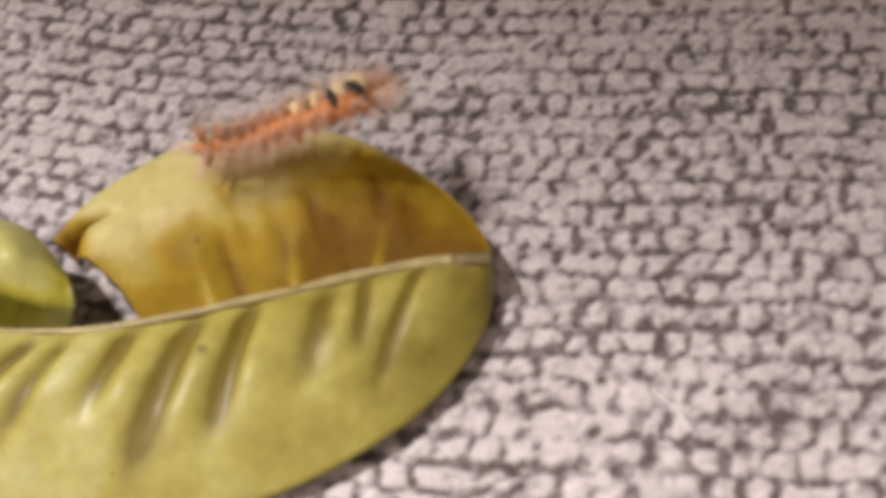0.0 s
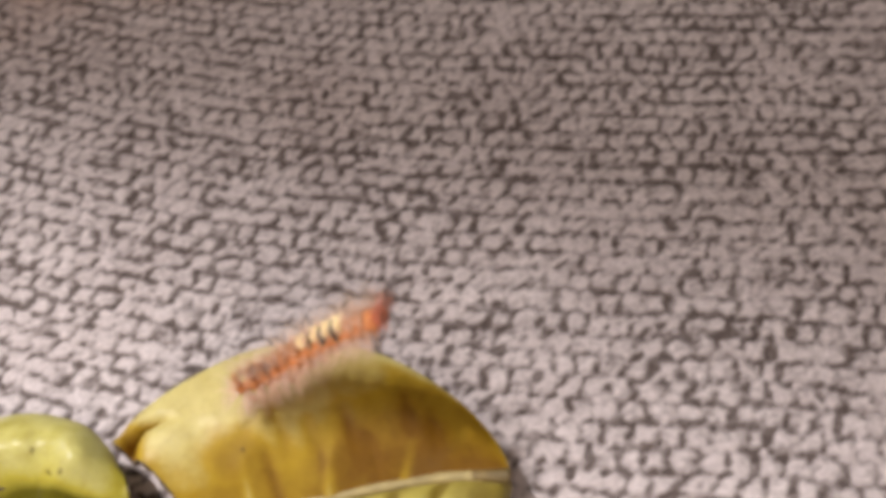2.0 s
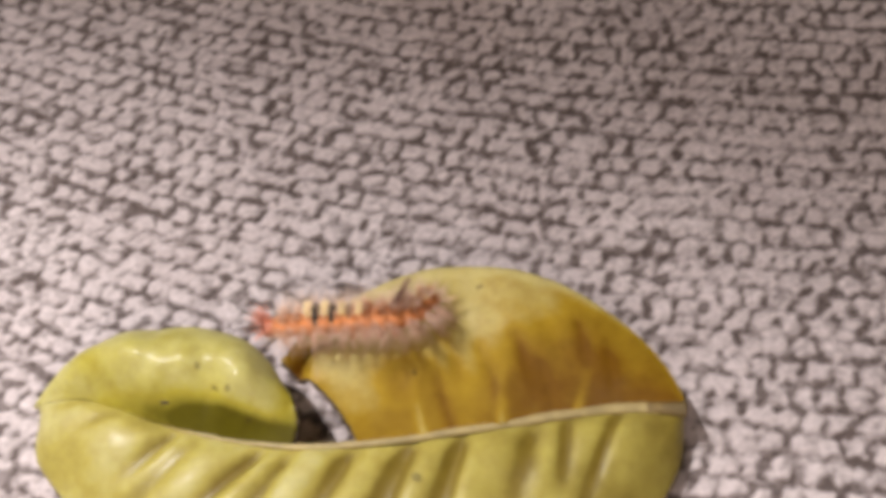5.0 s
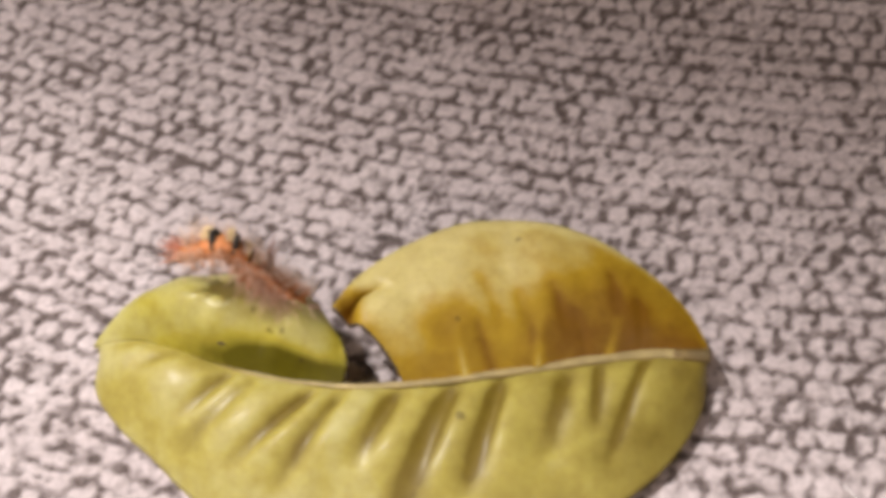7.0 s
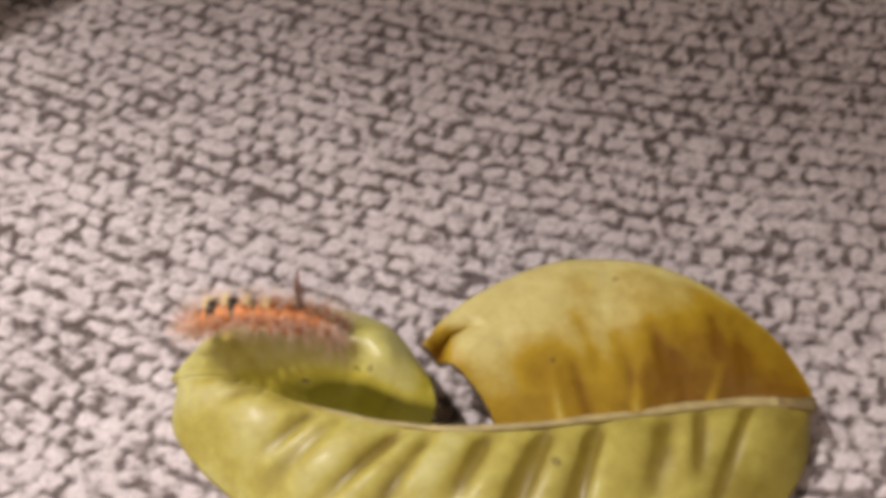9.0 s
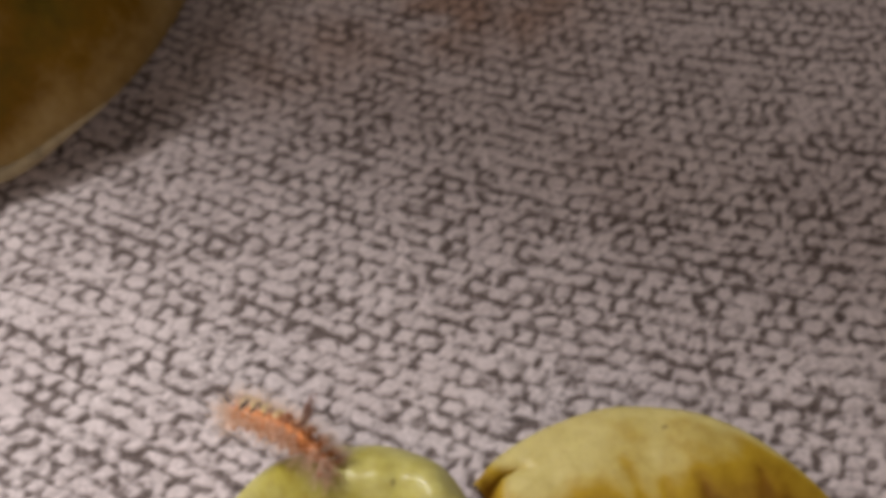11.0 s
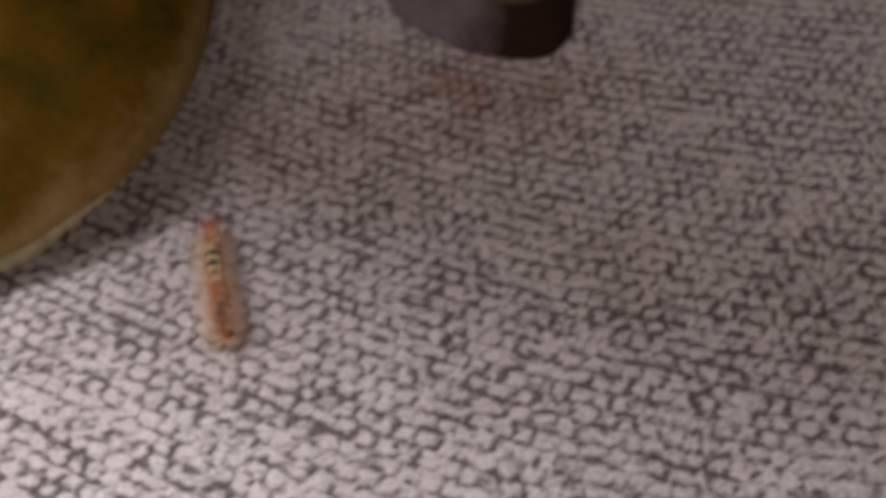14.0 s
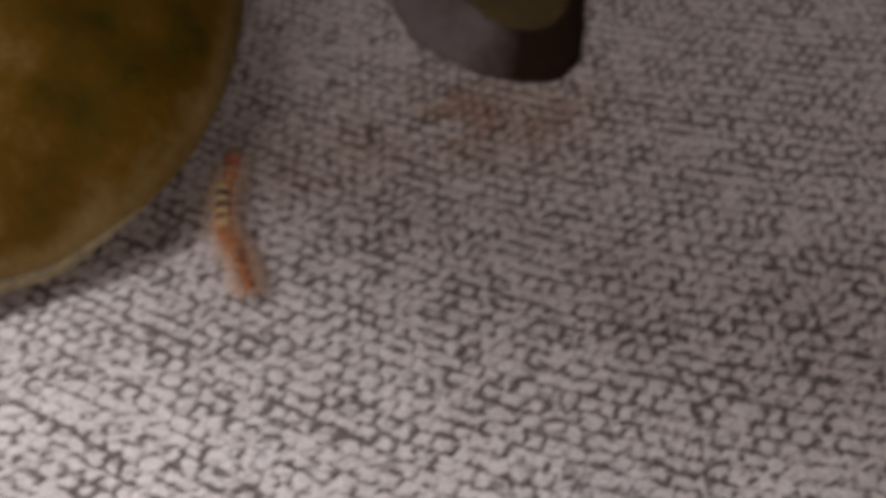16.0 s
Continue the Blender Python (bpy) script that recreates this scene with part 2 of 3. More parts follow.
SLOPE_Y = np.concatenate([[0], np.cumsum((row_slope(SLOPE_X)[1:] + row_slope(SLOPE_X)[:-1]) / 2 * np.diff(SLOPE_X))])


def row_fall(x):
    return np.interp(x, SLOPE_X, SLOPE_Y)


def smooth_step(k):
    k = np.clip(k, 0, 1)
    return k * k * (3 - 2 * k)


def wander(x, y, size, seed):
    """Smooth random values between about -1 and 1, with hills of the given size."""
    lattice = np.random.default_rng(seed).uniform(-1, 1, (257, 257))
    gx, gy = x / size + 1000.0, y / size + 1000.0
    i, j = np.floor(gx).astype(int), np.floor(gy).astype(int)
    fx, fy = smooth_step(gx - i), smooth_step(gy - j)
    i, j = i % 256, j % 256
    near = lattice[i, j] * (1 - fx) + lattice[i + 1, j] * fx
    far = lattice[i, j + 1] * (1 - fx) + lattice[i + 1, j + 1] * fx
    return 1.3 * (near * (1 - fy) + far * fy)


PITCH, COLUMN, ROW = 3.75 * MM, 3.7 * MM, 3.7 * MM


def weave(x, y):
    """Height and dark-yarn value of the cover: light chenille stitches over dark yarn, row by row."""
    v = y - (row_fall(x) - row_fall(0.0))
    u = x - (0.36 - 1.5 * np.clip(x, -0.1, 0.1)) * v
    a = u / COLUMN + 0.18 * wander(u, v, 2.3 * PITCH, 1) + 0.14 * wander(u, v, 0.8 * PITCH, 2)
    b = v / ROW + 0.09 * wander(u, v, 2.6 * PITCH, 3) + 0.10 * wander(u, v, 0.8 * PITCH, 4)
    a = a + 0.45 * (np.floor(b) % 2)
    fa, fb = np.abs(a - np.floor(a) - 0.5), np.abs(b - np.floor(b) - 0.5)
    border = ((fa * 0.99) ** 4 + (fb * 1.04) ** 4) ** 0.25
    upright = smooth_step((0.99 * fa + 0.05 * wander(u, v, 1.1 * PITCH, 5) - 0.17) / 0.32) * (0.98 + 0.55 * wander(u, v, 0.85 * PITCH, 14))
    level = smooth_step((1.04 * fb + 0.05 * wander(u, v, 1.3 * PITCH, 15) - 0.18) / 0.32) * (0.94 + 0.30 * wander(u, v, 0.95 * PITCH, 16) + 0.25 * wander(0.22 * u, v, 0.9 * PITCH, 17))
    edge = np.maximum(upright, level) + 0.35 * np.minimum(upright, level)
    strokes = wander(0.40 * (u + v), 0.72 * (v - u), 0.25 * PITCH, 7)
    beads = 0.30 * wander(u * 1.1, v, 0.32 * PITCH, 6) + 0.64 * strokes + 0.36 * wander(u, v, 0.19 * PITCH, 10)
    dark = np.clip((0.90 * edge + 0.80 * beads + 0.14 * wander(u, v, 1.4 * PITCH, 8) + 0.02) / 1.28, 0, 1) ** 1.15
    fluff = 0.08 * wander(u, v, 0.5 * PITCH, 12) + 0.11 * wander(u - 0.4 * v, v + 0.4 * u, 0.13 * PITCH, 13)
    dark = np.clip(0.90 * dark + 0.05 + fluff, 0, 1)
    z = 0.13 * MM * (1 - (2 * border) ** 3) + 0.09 * MM * wander(u, v, 0.3 * PITCH, 9) - 0.26 * MM * dark
    return z - 0.13 * MM, dark


BROWN_TINTS = ((-0.010, 0.131, 0.024, 0.017, 1.0), (-0.050, 0.118, 0.020, 0.016, 0.45), (0.018, 0.078, 0.016, 0.012, 0.12))


def cover_part(name, xs, ys, keep, label, sofa):
    """A stretch of the woven cover over a grid; keep(x, y) says which squares it has."""
    x, y = np.meshgrid(xs, ys, indexing="ij")
    z, dark = weave(x, y)
    index = np.arange(x.size).reshape(x.shape)
    quads = np.stack([index[:-1, :-1], index[1:, :-1], index[1:, 1:], index[:-1, 1:]], axis=-1)
    quads = quads[keep((x[:-1, :-1] + x[1:, 1:]) / 2, (y[:-1, :-1] + y[1:, 1:]) / 2)].reshape(-1)
    me = bpy.data.meshes.new(name)
    me.vertices.add(x.size)
    me.vertices.foreach_set("co", np.stack([x, y, z], axis=-1).reshape(-1))
    me.loops.add(len(quads))
    me.loops.foreach_set("vertex_index", quads)
    me.polygons.add(len(quads) // 4)
    me.polygons.foreach_set("loop_start", np.arange(0, len(quads), 4))
    me.polygons.foreach_set("use_smooth", np.ones(len(quads) // 4, bool))
    me.update(calc_edges=True)
    yarn = me.attributes.new("dark_yarn", "FLOAT", "POINT")
    yarn.data.foreach_set("value", dark.reshape(-1))
    # faint brown tints of the cloth beside the withered leaves
    brown_tint = sum(k * np.exp(-((x - sx) / wide) ** 2 - ((y - sy) / deep) ** 2) for sx, sy, wide, deep, k in BROWN_TINTS)
    brown_tint = np.clip(brown_tint * (0.8 + 0.5 * wander(x, y, 6 * MM, 21)), 0, 1)
    me.attributes.new("tone", "FLOAT", "POINT").data.foreach_set("value", brown_tint.reshape(-1))
    me.materials.append(PILE)
    cover = new(name, me)
    cover.parent = sofa
    tagged(cover, label, kind="stuff")


def make_sofa():
    sofa = tagged(new("sofa"), "grey-pink sofa seat with a chunky woven chenille cover", "sofa")
    bm = bmesh.new()
    box(bm, (-0.66, -0.42, -0.14), (0.62, 0.62, -0.0032), 0.03)
    part("seat_cushion", bm, CLOTH, sofa, "grey-pink seat cushion")
    bm = bmesh.new()
    box(bm, (-0.655, -0.42, FLOOR), (0.62, 0.62, -0.141), 0.01)
    part("base", bm, CLOTH, sofa, "upholstered sofa base")
    west, east, south, north = -0.130, 0.108, -0.040, 0.140
    cover_part("woven_cover", np.linspace(west, east, 953), np.linspace(south, north, 721), lambda x, y: x > -9,
               "chunky light grey-pink chenille stitches over dark yarn", sofa)
    # the rest of the cover, beyond the stretch that lies round the leaves
    xs = np.concatenate([np.linspace(-0.63, -0.19, 200), np.linspace(-0.19, west, 101)[1:], np.linspace(west, east, 477)[1:], np.linspace(east, 0.18, 145)[1:], np.linspace(0.18, 0.59, 240)[1:]])
    ys = np.concatenate([np.linspace(-0.39, -0.08, 190), np.linspace(-0.08, south, 81)[1:], np.linspace(south, north, 361)[1:],
                         np.linspace(north, 0.27, 241)[1:], np.linspace(0.27, 0.59, 190)[1:]])
    cover_part("outer_cover", xs, ys, lambda x, y: (x < west) | (x > east) | (y < south) | (y > north),
               "chunky grey-pink woven chenille beside the leaves", sofa)


make_sofa()

# ---- the yellowing leaf with the torn half ----
RIB_LINE = [(-42.6, 8.2, 3.5), (-35.6, 8.1, 5.0), (-30, 5.7, 5.8), (-24.3, 3.2, 6.2), (-18.6, 0.9, 6.5), (-12.2, -0.9, 6.6), (-4.9, -2.3, 6.7), (1.6, -2.5, 6.7),
            (8.1, -2.3, 6.7), (14.6, -1.7, 6.6), (22.7, -0.8, 6.2), (30, 0.1, 5.8), (37.3, 0.6, 5.3), (45.0, 0.0, 4.9)]
NEAR_EDGE = [(-42.6, 8.2), (-42.4, 1.6), (-37.6, -4.9), (-33.2, -8.9), (-28.4, -13.8), (-23.5, -17.8), (-15, -22.4), (-2, -25.6), (10, -25.8), (19.4, -23.9),
             (26.7, -21.3), (34, -17.4), (39.7, -12.3), (43.7, -6), (45.0, 0.0)]
LEFT_EDGE = [(-42.6, 8.2), (-40.3, 10.8), (-36.4, 13.0), (-32.5, 14.4), (-26, 15.0), (-19, 14.7), (-12.9, 12.6), (-9.2, 9.4), (-7.0, 5.6)]
RIGHT_EDGE = [(-6.4, 7.6), (-2.4, 12.4), (3.6, 16.4), (10.4, 19.0), (16.8, 19.7), (24.3, 18.7), (29.9, 16.8), (34.9, 13.6), (39.5, 9.8), (42.8, 5.9), (44.5, 2.5), (45.0, 0.0)]


def smooth_line(points):
    """A function that gives the place at a fraction of the way along a smooth line."""
    table, at = curve_points(points, 400) * MM, np.linspace(0, 1, 400)
    return lambda s: np.stack([np.interp(s, at, table[:, k]) for k in range(table.shape[1])], axis=-1)


rib_at, near_edge, left_edge, right_edge = (smooth_line(k) for k in (RIB_LINE, NEAR_EDGE, LEFT_EDGE, RIGHT_EDGE))


def leaf_part(name, surface, nu, nv, mat, leaf, label, thick=0.45):
    """A piece of leaf from surface(s, t), which gives a place and its amber value."""
    made = [surface(s, t) for s in np.linspace(0, 1, nu) for t in np.linspace(0, 1, nv)]
    ob = mesh_object(name, [p for p, _ in made], grid_faces(nu, nv), mat, leaf, label)
    amber = ob.data.attributes.new("amber", "FLOAT", "POINT")
    amber.data.foreach_set("value", [k for _, k in made])
    return solid(ob, thick * MM)


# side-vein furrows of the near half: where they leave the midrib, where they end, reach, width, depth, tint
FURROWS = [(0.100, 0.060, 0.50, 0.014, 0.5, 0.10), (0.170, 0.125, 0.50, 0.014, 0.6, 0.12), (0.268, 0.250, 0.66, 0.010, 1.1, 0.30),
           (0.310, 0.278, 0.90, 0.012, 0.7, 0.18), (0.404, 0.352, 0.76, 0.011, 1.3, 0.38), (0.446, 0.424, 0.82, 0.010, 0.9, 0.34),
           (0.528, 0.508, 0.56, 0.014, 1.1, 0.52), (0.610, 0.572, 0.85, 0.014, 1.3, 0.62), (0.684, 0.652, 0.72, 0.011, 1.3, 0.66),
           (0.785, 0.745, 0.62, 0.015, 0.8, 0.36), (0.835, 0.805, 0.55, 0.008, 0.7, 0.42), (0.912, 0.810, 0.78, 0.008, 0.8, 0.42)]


def near_half(s, t):
    """Puffed between its side veins beside the midrib, falling to the cloth at its edge."""
    rib, edge = rib_at(s), near_edge(s ** 1.22)
    xy = rib[:2] * (1 - t) + edge * t
    taper = math.sin(math.pi * min(max(s, 0.02), 0.985)) ** 0.45
    drop = tint = 0.0
    for start, end, reach, width, depth, tone in FURROWS:
        fade = max(0.0, 1 - (t / reach) ** 3) * min(1, t * 8)
        off = s - start - (end - start) * t / reach
        wide = 1.25 * width * (0.9 + 0.6 * t) * (1.5 if off < 0 else 0.9)
        drop += 1.05 * depth * fade * math.exp(-(off / wide) ** 2)
        # vein brown, with the shaded side of the furrow painted in
        tint += 1.4 * tone * fade * math.exp(-((off + 0.004) / (1.2 * width)) ** 2)
    low = (1.2 + 1.1 * float(smooth_step((s - 0.45) / 0.3))) * MM
    z = rib[2] * (1 - t ** 1.7) + low * t ** 1.7
    z += taper * MM * (2.5 * math.sin(math.pi * t ** 0.9) + 0.5 * max(0.0, 1 - t / 0.7) * min(1, t * 7) - 1.0 * drop)
    z += 0.45 * MM * noise.noise(Vector((xy[0] * 150, xy[1] * 150, 2.0)))
    # stalk end deepened in colour, as if turned from the light
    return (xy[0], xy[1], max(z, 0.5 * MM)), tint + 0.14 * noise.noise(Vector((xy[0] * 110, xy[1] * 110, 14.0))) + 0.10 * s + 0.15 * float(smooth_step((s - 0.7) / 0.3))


FOLD = [(-0.5, 13.2), (1.0, 13.9), (3.0, 14.0), (5.2, 13.2), (6.4, 12.2)]
# dark strokes that paint the shade of the upper side-vein furrows
STREAKS = [(0.344, 0.58, 0.358, 0.33), (0.525, 0.50, 0.552, 0.20), (0.680, 0.68, 0.70, 0.42), (0.430, 0.42, 0.445, 0.2), (0.30, 0.30, 0.29, 0.05), (0.58, 0.3, 0.60, 0.05), (0.76, 0.5, 0.78, 0.1)]
SIDE_VEINS = [0.20, 0.438, 0.667]


def line_distance(p, a, b):
    """Distance of p from the stretch a-b, and how far along it lies."""
    ax, ay, bx, by = *a, *b
    k = ((p[0] - ax) * (bx - ax) + (p[1] - ay) * (by - ay)) / max(1e-9, (bx - ax) ** 2 + (by - ay) ** 2)
    k = min(1, max(0, k))
    return math.hypot(p[0] - ax - k * (bx - ax), p[1] - ay - k * (by - ay)), k


def fold_depth(s, t):
    """The hooked crease beside the torn point, deepest at the edge."""
    best = 0.0
    for n in range(len(FOLD) - 1):
        d, k = line_distance((s * 50, t * 16), FOLD[n], FOLD[n + 1])
        best = max(best, (1 - 0.22 * (n + k)) * math.exp(-(d / (0.7 + 0.9 * max(0.0, 1 - (n + k) / 2))) ** 2))
    return best


def stalk_half(s, t):
    """A high dome beside the stalk end, cut off at the gap with a curled lip."""
    rib, edge = rib_at(0.532 + 0.468 * s), right_edge(s)
    high = float(smooth_step((1 - s) * 2.0)) ** 0.7
    lip = math.exp(-(s / 0.09) ** 2)
    xy = rib[:2] * (1 - t) + edge * t
    xy = xy + np.array([1.0 * MM * lip * math.sin(math.pi * t ** 0.8), 0.4 * MM * lip * math.sin(math.pi * t)])
    z = rib[2] + (11.9 * MM - rib[2]) * t ** 1.2 * high
    z += high * MM * 2.9 * math.sin(math.pi * t) * (1 - 0.25 * lip)
    z += 0.4 * MM * math.exp(-((s - 0.07) / 0.05) ** 2) * math.sin(math.pi * min(1, t / 0.75)) ** 2 * (t < 0.75)
    fold = fold_depth(s, t)
    z -= 3.3 * MM * fold
    vein = min(abs(s - k - 0.12 * t) for k in SIDE_VEINS)
    z += 0.18 * MM * math.exp(-(vein / 0.020) ** 2) * max(0.0, 1 - t / 0.4) * (1 - lip)
    streak = 0.0
    for a, b, c, d in STREAKS:
        gap, k = line_distance((s, t * 0.3), (a, b * 0.3), (c, d * 0.3))
        streak += math.exp(-(gap / 0.020) ** 2) * (0.75 + 0.25 * math.sin(9 * t + 20 * a))
    z -= 0.18 * MM * streak
    z += 0.5 * MM * noise.noise(Vector((xy[0] * 120, xy[1] * 120, 7.0))) + 0.12 * MM * noise.noise(Vector((xy[0] * 330, xy[1] * 330, 9.0)))
    # amber towards the midrib; streaks and fold carry painted shade
    amber = 0.44 * (1 - t) ** 1.2 * (0.7 + 0.3 * s) + 0.25 * float(smooth_step((s - 0.45) / 0.5)) + 0.27 * streak + 0.68 * fold + 0.13 * noise.noise(Vector((xy[0] * 130, xy[1] * 130, 12.0)))
    amber += 0.16 * math.exp(-((s - 0.22) / 0.06) ** 2 - ((t - 0.33) / 0.16) ** 2)
    amber -= 0.38 * math.exp(-(vein / 0.015) ** 2) * max(0.0, 1 - t / 0.4)
    amber -= 0.16 * math.exp(-((s - 0.09) / 0.08) ** 2) * float(smooth_step((0.80 - t) / 0.12)) * float(smooth_step((t - 0.05) / 0.3))
    amber += 0.34 * math.exp(-(s / 0.07) ** 2) * float(smooth_step((t - 0.76) / 0.10))
    # pale crest near the gap: sheen painted into the colour
    amber -= 0.32 * math.exp(-((s - 0.19) / 0.19) ** 2) * float(smooth_step((t - 0.25) / 0.6)) * float(smooth_step(s / 0.12))
    amber -= 0.22 * float(smooth_step((t - 0.88) / 0.12)) * float(smooth_step((s - 0.05) / 0.1))
    return (xy[0], xy[1], z), amber


def tip_half(s, t):
    """A lower roll beside the tip, ending rounded at the gap."""
    rib, edge = rib_at(0.434 * s), left_edge(s)
    high = float(smooth_step(s * 2.0 + 0.04))
    end = math.exp(-((1 - s) / 0.13) ** 2)
    xy = rib[:2] * (1 - t) + edge * t
    xy = xy + np.array([1.5 * MM * end * math.sin(math.pi * t), 0])
    z = rib[2] + (9.5 * MM - rib[2]) * t ** 1.3 * high * (1 - 0.5 * end)
    z += high * MM * 4.5 * math.sin(math.pi * t ** 1.1) * (1 - 0.75 * end)
    z += MM * (0.8 * math.exp(-((s - 0.84) / 0.07) ** 2 - ((t - 0.55) / 0.22) ** 2) - 0.8 * math.exp(-((s - 0.71) / 0.05) ** 2 - ((t - 0.45) / 0.3) ** 2))
    z += (0.8 * noise.noise(Vector((xy[0] * 150, xy[1] * 150, 4.0))) + 0.35 * noise.noise(Vector((xy[0] * 380, xy[1] * 380, 5.0)))) * MM * min(1, t * 4)
    # shade of the steep side by the midrib, painted into this dark green
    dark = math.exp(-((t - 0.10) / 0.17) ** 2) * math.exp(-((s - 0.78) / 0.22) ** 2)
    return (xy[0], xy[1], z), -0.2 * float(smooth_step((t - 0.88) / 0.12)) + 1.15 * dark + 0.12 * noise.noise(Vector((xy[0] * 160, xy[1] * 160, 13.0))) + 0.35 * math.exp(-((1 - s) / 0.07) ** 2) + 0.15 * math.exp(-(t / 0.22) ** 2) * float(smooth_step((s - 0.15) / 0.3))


def make_leaf():
    leaf = tagged(new("leaf"), "yellowing leaf with a bitten gap, lying on woven cloth", "leaf")
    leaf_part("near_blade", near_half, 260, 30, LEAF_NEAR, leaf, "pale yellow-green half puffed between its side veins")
    leaf_part("stalk_side_blade", stalk_half, 150, 50, LEAF_FAR, leaf, "glossy amber-yellow domed half with a torn lip")
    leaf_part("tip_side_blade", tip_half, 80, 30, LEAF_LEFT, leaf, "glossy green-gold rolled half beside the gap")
    # midrib, thick at the stalk end and thin at the tip
    line = rib_at(np.linspace(0.03, 1.0, 60)) + np.outer(np.linspace(0.10, 0.42, 60), (0, 0, MM))
    v, f = tube(line, [(0.28 + 0.60 * (k / 59) ** 1.2) * MM for k in range(60)], 10, 0.8)
    mesh_object("midrib", v, f, RIB, leaf, "tan raised midrib thickening to the broken stalk")
    line = rib_at(np.linspace(0.945, 1.0, 14)) + np.array([0, 0, 0.42 * MM])
    v, f = tube(line, [(0.80 + 0.30 * (k / 13) ** 1.5) * MM for k in range(14)], 10, 0.85)
    mesh_object("stalk_stub", v, f, STALK, leaf, "dark brown broken stalk end")
    # brown strip for the shade line where the domed half meets the midrib
    line = [stalk_half(s, 0.05)[0] for s in np.linspace(0.03, 0.97, 50)]
    v, f = tube(line, [(0.27 + 0.10 * math.sin(3.1 * k)) * MM for k in range(50)], 6, 0.5)
    mesh_object("rib_shade", v, f, STALK, leaf, "thin brown strip painting the shade beside the midrib")
    for k in SIDE_VEINS:
        line = [stalk_half(k + 0.12 * t, t)[0] for t in np.linspace(0.0, 0.30, 12)]
        v, f = tube(line, [(0.45 - 0.036 * i) * MM for i in range(12)], 6, 0.15)
        mesh_object("side_vein", v, f, VEIN, leaf)
    for half, at in ((stalk_half, 0.0), (tip_half, 1.0)):
        line = [half(at, t)[0] for t in np.linspace(0.02, 0.98, 24)]
        v, f = tube(line, [(0.36 + 0.14 * math.sin(5.0 * i)) * MM for i in range(24)], 7)
        mesh_object("bitten_edge", v, f, CHAR, leaf, "dark brown dried bite edge")
    line = [tip_half(s, 1.0)[0] for s in np.linspace(0.72, 1.0, 16)]
    v, f = tube(line, [(0.12 + 0.02 * i) * MM for i in range(16)], 7)
    mesh_object("bitten_edge", v, f, CHAR, leaf, "dark brown dried bite edge")
    for half, s, t, wide in ((tip_half, 0.556, 0.20, 1.0), (tip_half, 0.535, 0.23, 0.6), (stalk_half, 0.488, 0.217, 0.5), (stalk_half, 0.14, 0.80, 0.35),
                             (tip_half, 0.66, 0.88, 0.30), (tip_half, 0.65, 0.76, 0.32), (tip_half, 0.66, 0.66, 0.28), (tip_half, 0.72, 0.58, 0.3)):
        bm = bmesh.new()
        bmesh.ops.create_icosphere(bm, subdivisions=2, radius=1.0)
        place = Matrix.Translation(Vector(half(s, t)[0])) @ Matrix.Diagonal((wide * MM, 0.75 * wide * MM, 0.28 * MM, 1))
        bmesh.ops.transform(bm, matrix=place, verts=bm.verts)
        for p in bm.verts:
            p.co += 0.12 * wide * MM * noise.noise_vector(p.co * 1500)
        part("leaf_spot", bm, CHAR, leaf, "small dark dried spot")
    return leaf


make_leaf()


def leaf_sheet(name, label, outline, ridge, high, mat, rim_mat):
    """A curled leaf between a ridge line and an outline, both given in mm from end to end."""
    leaf = tagged(new(name), label, "leaf")
    nu, nv = 90, 36
    edge, top = curve_points(outline, nu) * MM, curve_points(ridge, nu) * MM
    verts, margin = [], []
    for i in range(nu):
        for tt in np.linspace(0, 1, nv):
            xy = edge[i][:2] * (1 - tt) + top[i] * tt
            z = edge[i][2] + (high * MM - edge[i][2]) * math.sin(0.5 * math.pi * tt) ** 0.75
            z += 2.6 * MM * noise.noise(Vector((xy[0] * 75, xy[1] * 75, 1.0))) * min(1, tt * 3)
            z += 1.0 * MM * math.sin(0.42 * i + 2 * tt) * min(1, tt * 4) * (1 - 0.5 * tt)
            verts.append((xy[0], xy[1], z))
            margin.append(0.10 * (i / nu - 0.5) - 0.48 * (1 - float(smooth_step(tt / 0.10))) * (1 - 0.6 * i / nu))
    blade = mesh_object("blade", verts, grid_faces(nu, nv), mat, leaf)
    blade.data.attributes.new("amber", "FLOAT", "POINT").data.foreach_set("value", margin)
    solid(blade, 0.5 * MM)
    line = [verts[i * nv] for i in range(nu)]
    v, f = tube(line, [(1.7 - 1.4 * float(smooth_step((k / nu - 0.30) / 0.2))) * MM for k in range(nu)], 8)
    mesh_object("rim", v, f, rim_mat, leaf, "pale thickened leaf edge")
    return leaf


leaf_sheet("dry_leaf", "olive-brown curled leaf standing over the cloth, with a pale rim",
           [(-150.0, 67.5, 5), (-120.0, 70.5, 5), (-102.0, 76.5, 5), (-94.2, 80.0, 5.5), (-86.9, 85.1, 8), (-78.3, 91.8, 11), (-72.0, 102.1, 13), (-67.7, 116.9, 15), (-67.0, 135.3, 16), (-69.2, 157.2, 17), (-78.5, 178.8, 18)],
           [(-170, 90), (-150, 88), (-136, 92), (-128, 98), (-122, 104), (-118, 112), (-116, 122), (-116, 135), (-117, 150), (-120, 170), (-125, 190)],
           50.0, LEAF_OLD, RIM)


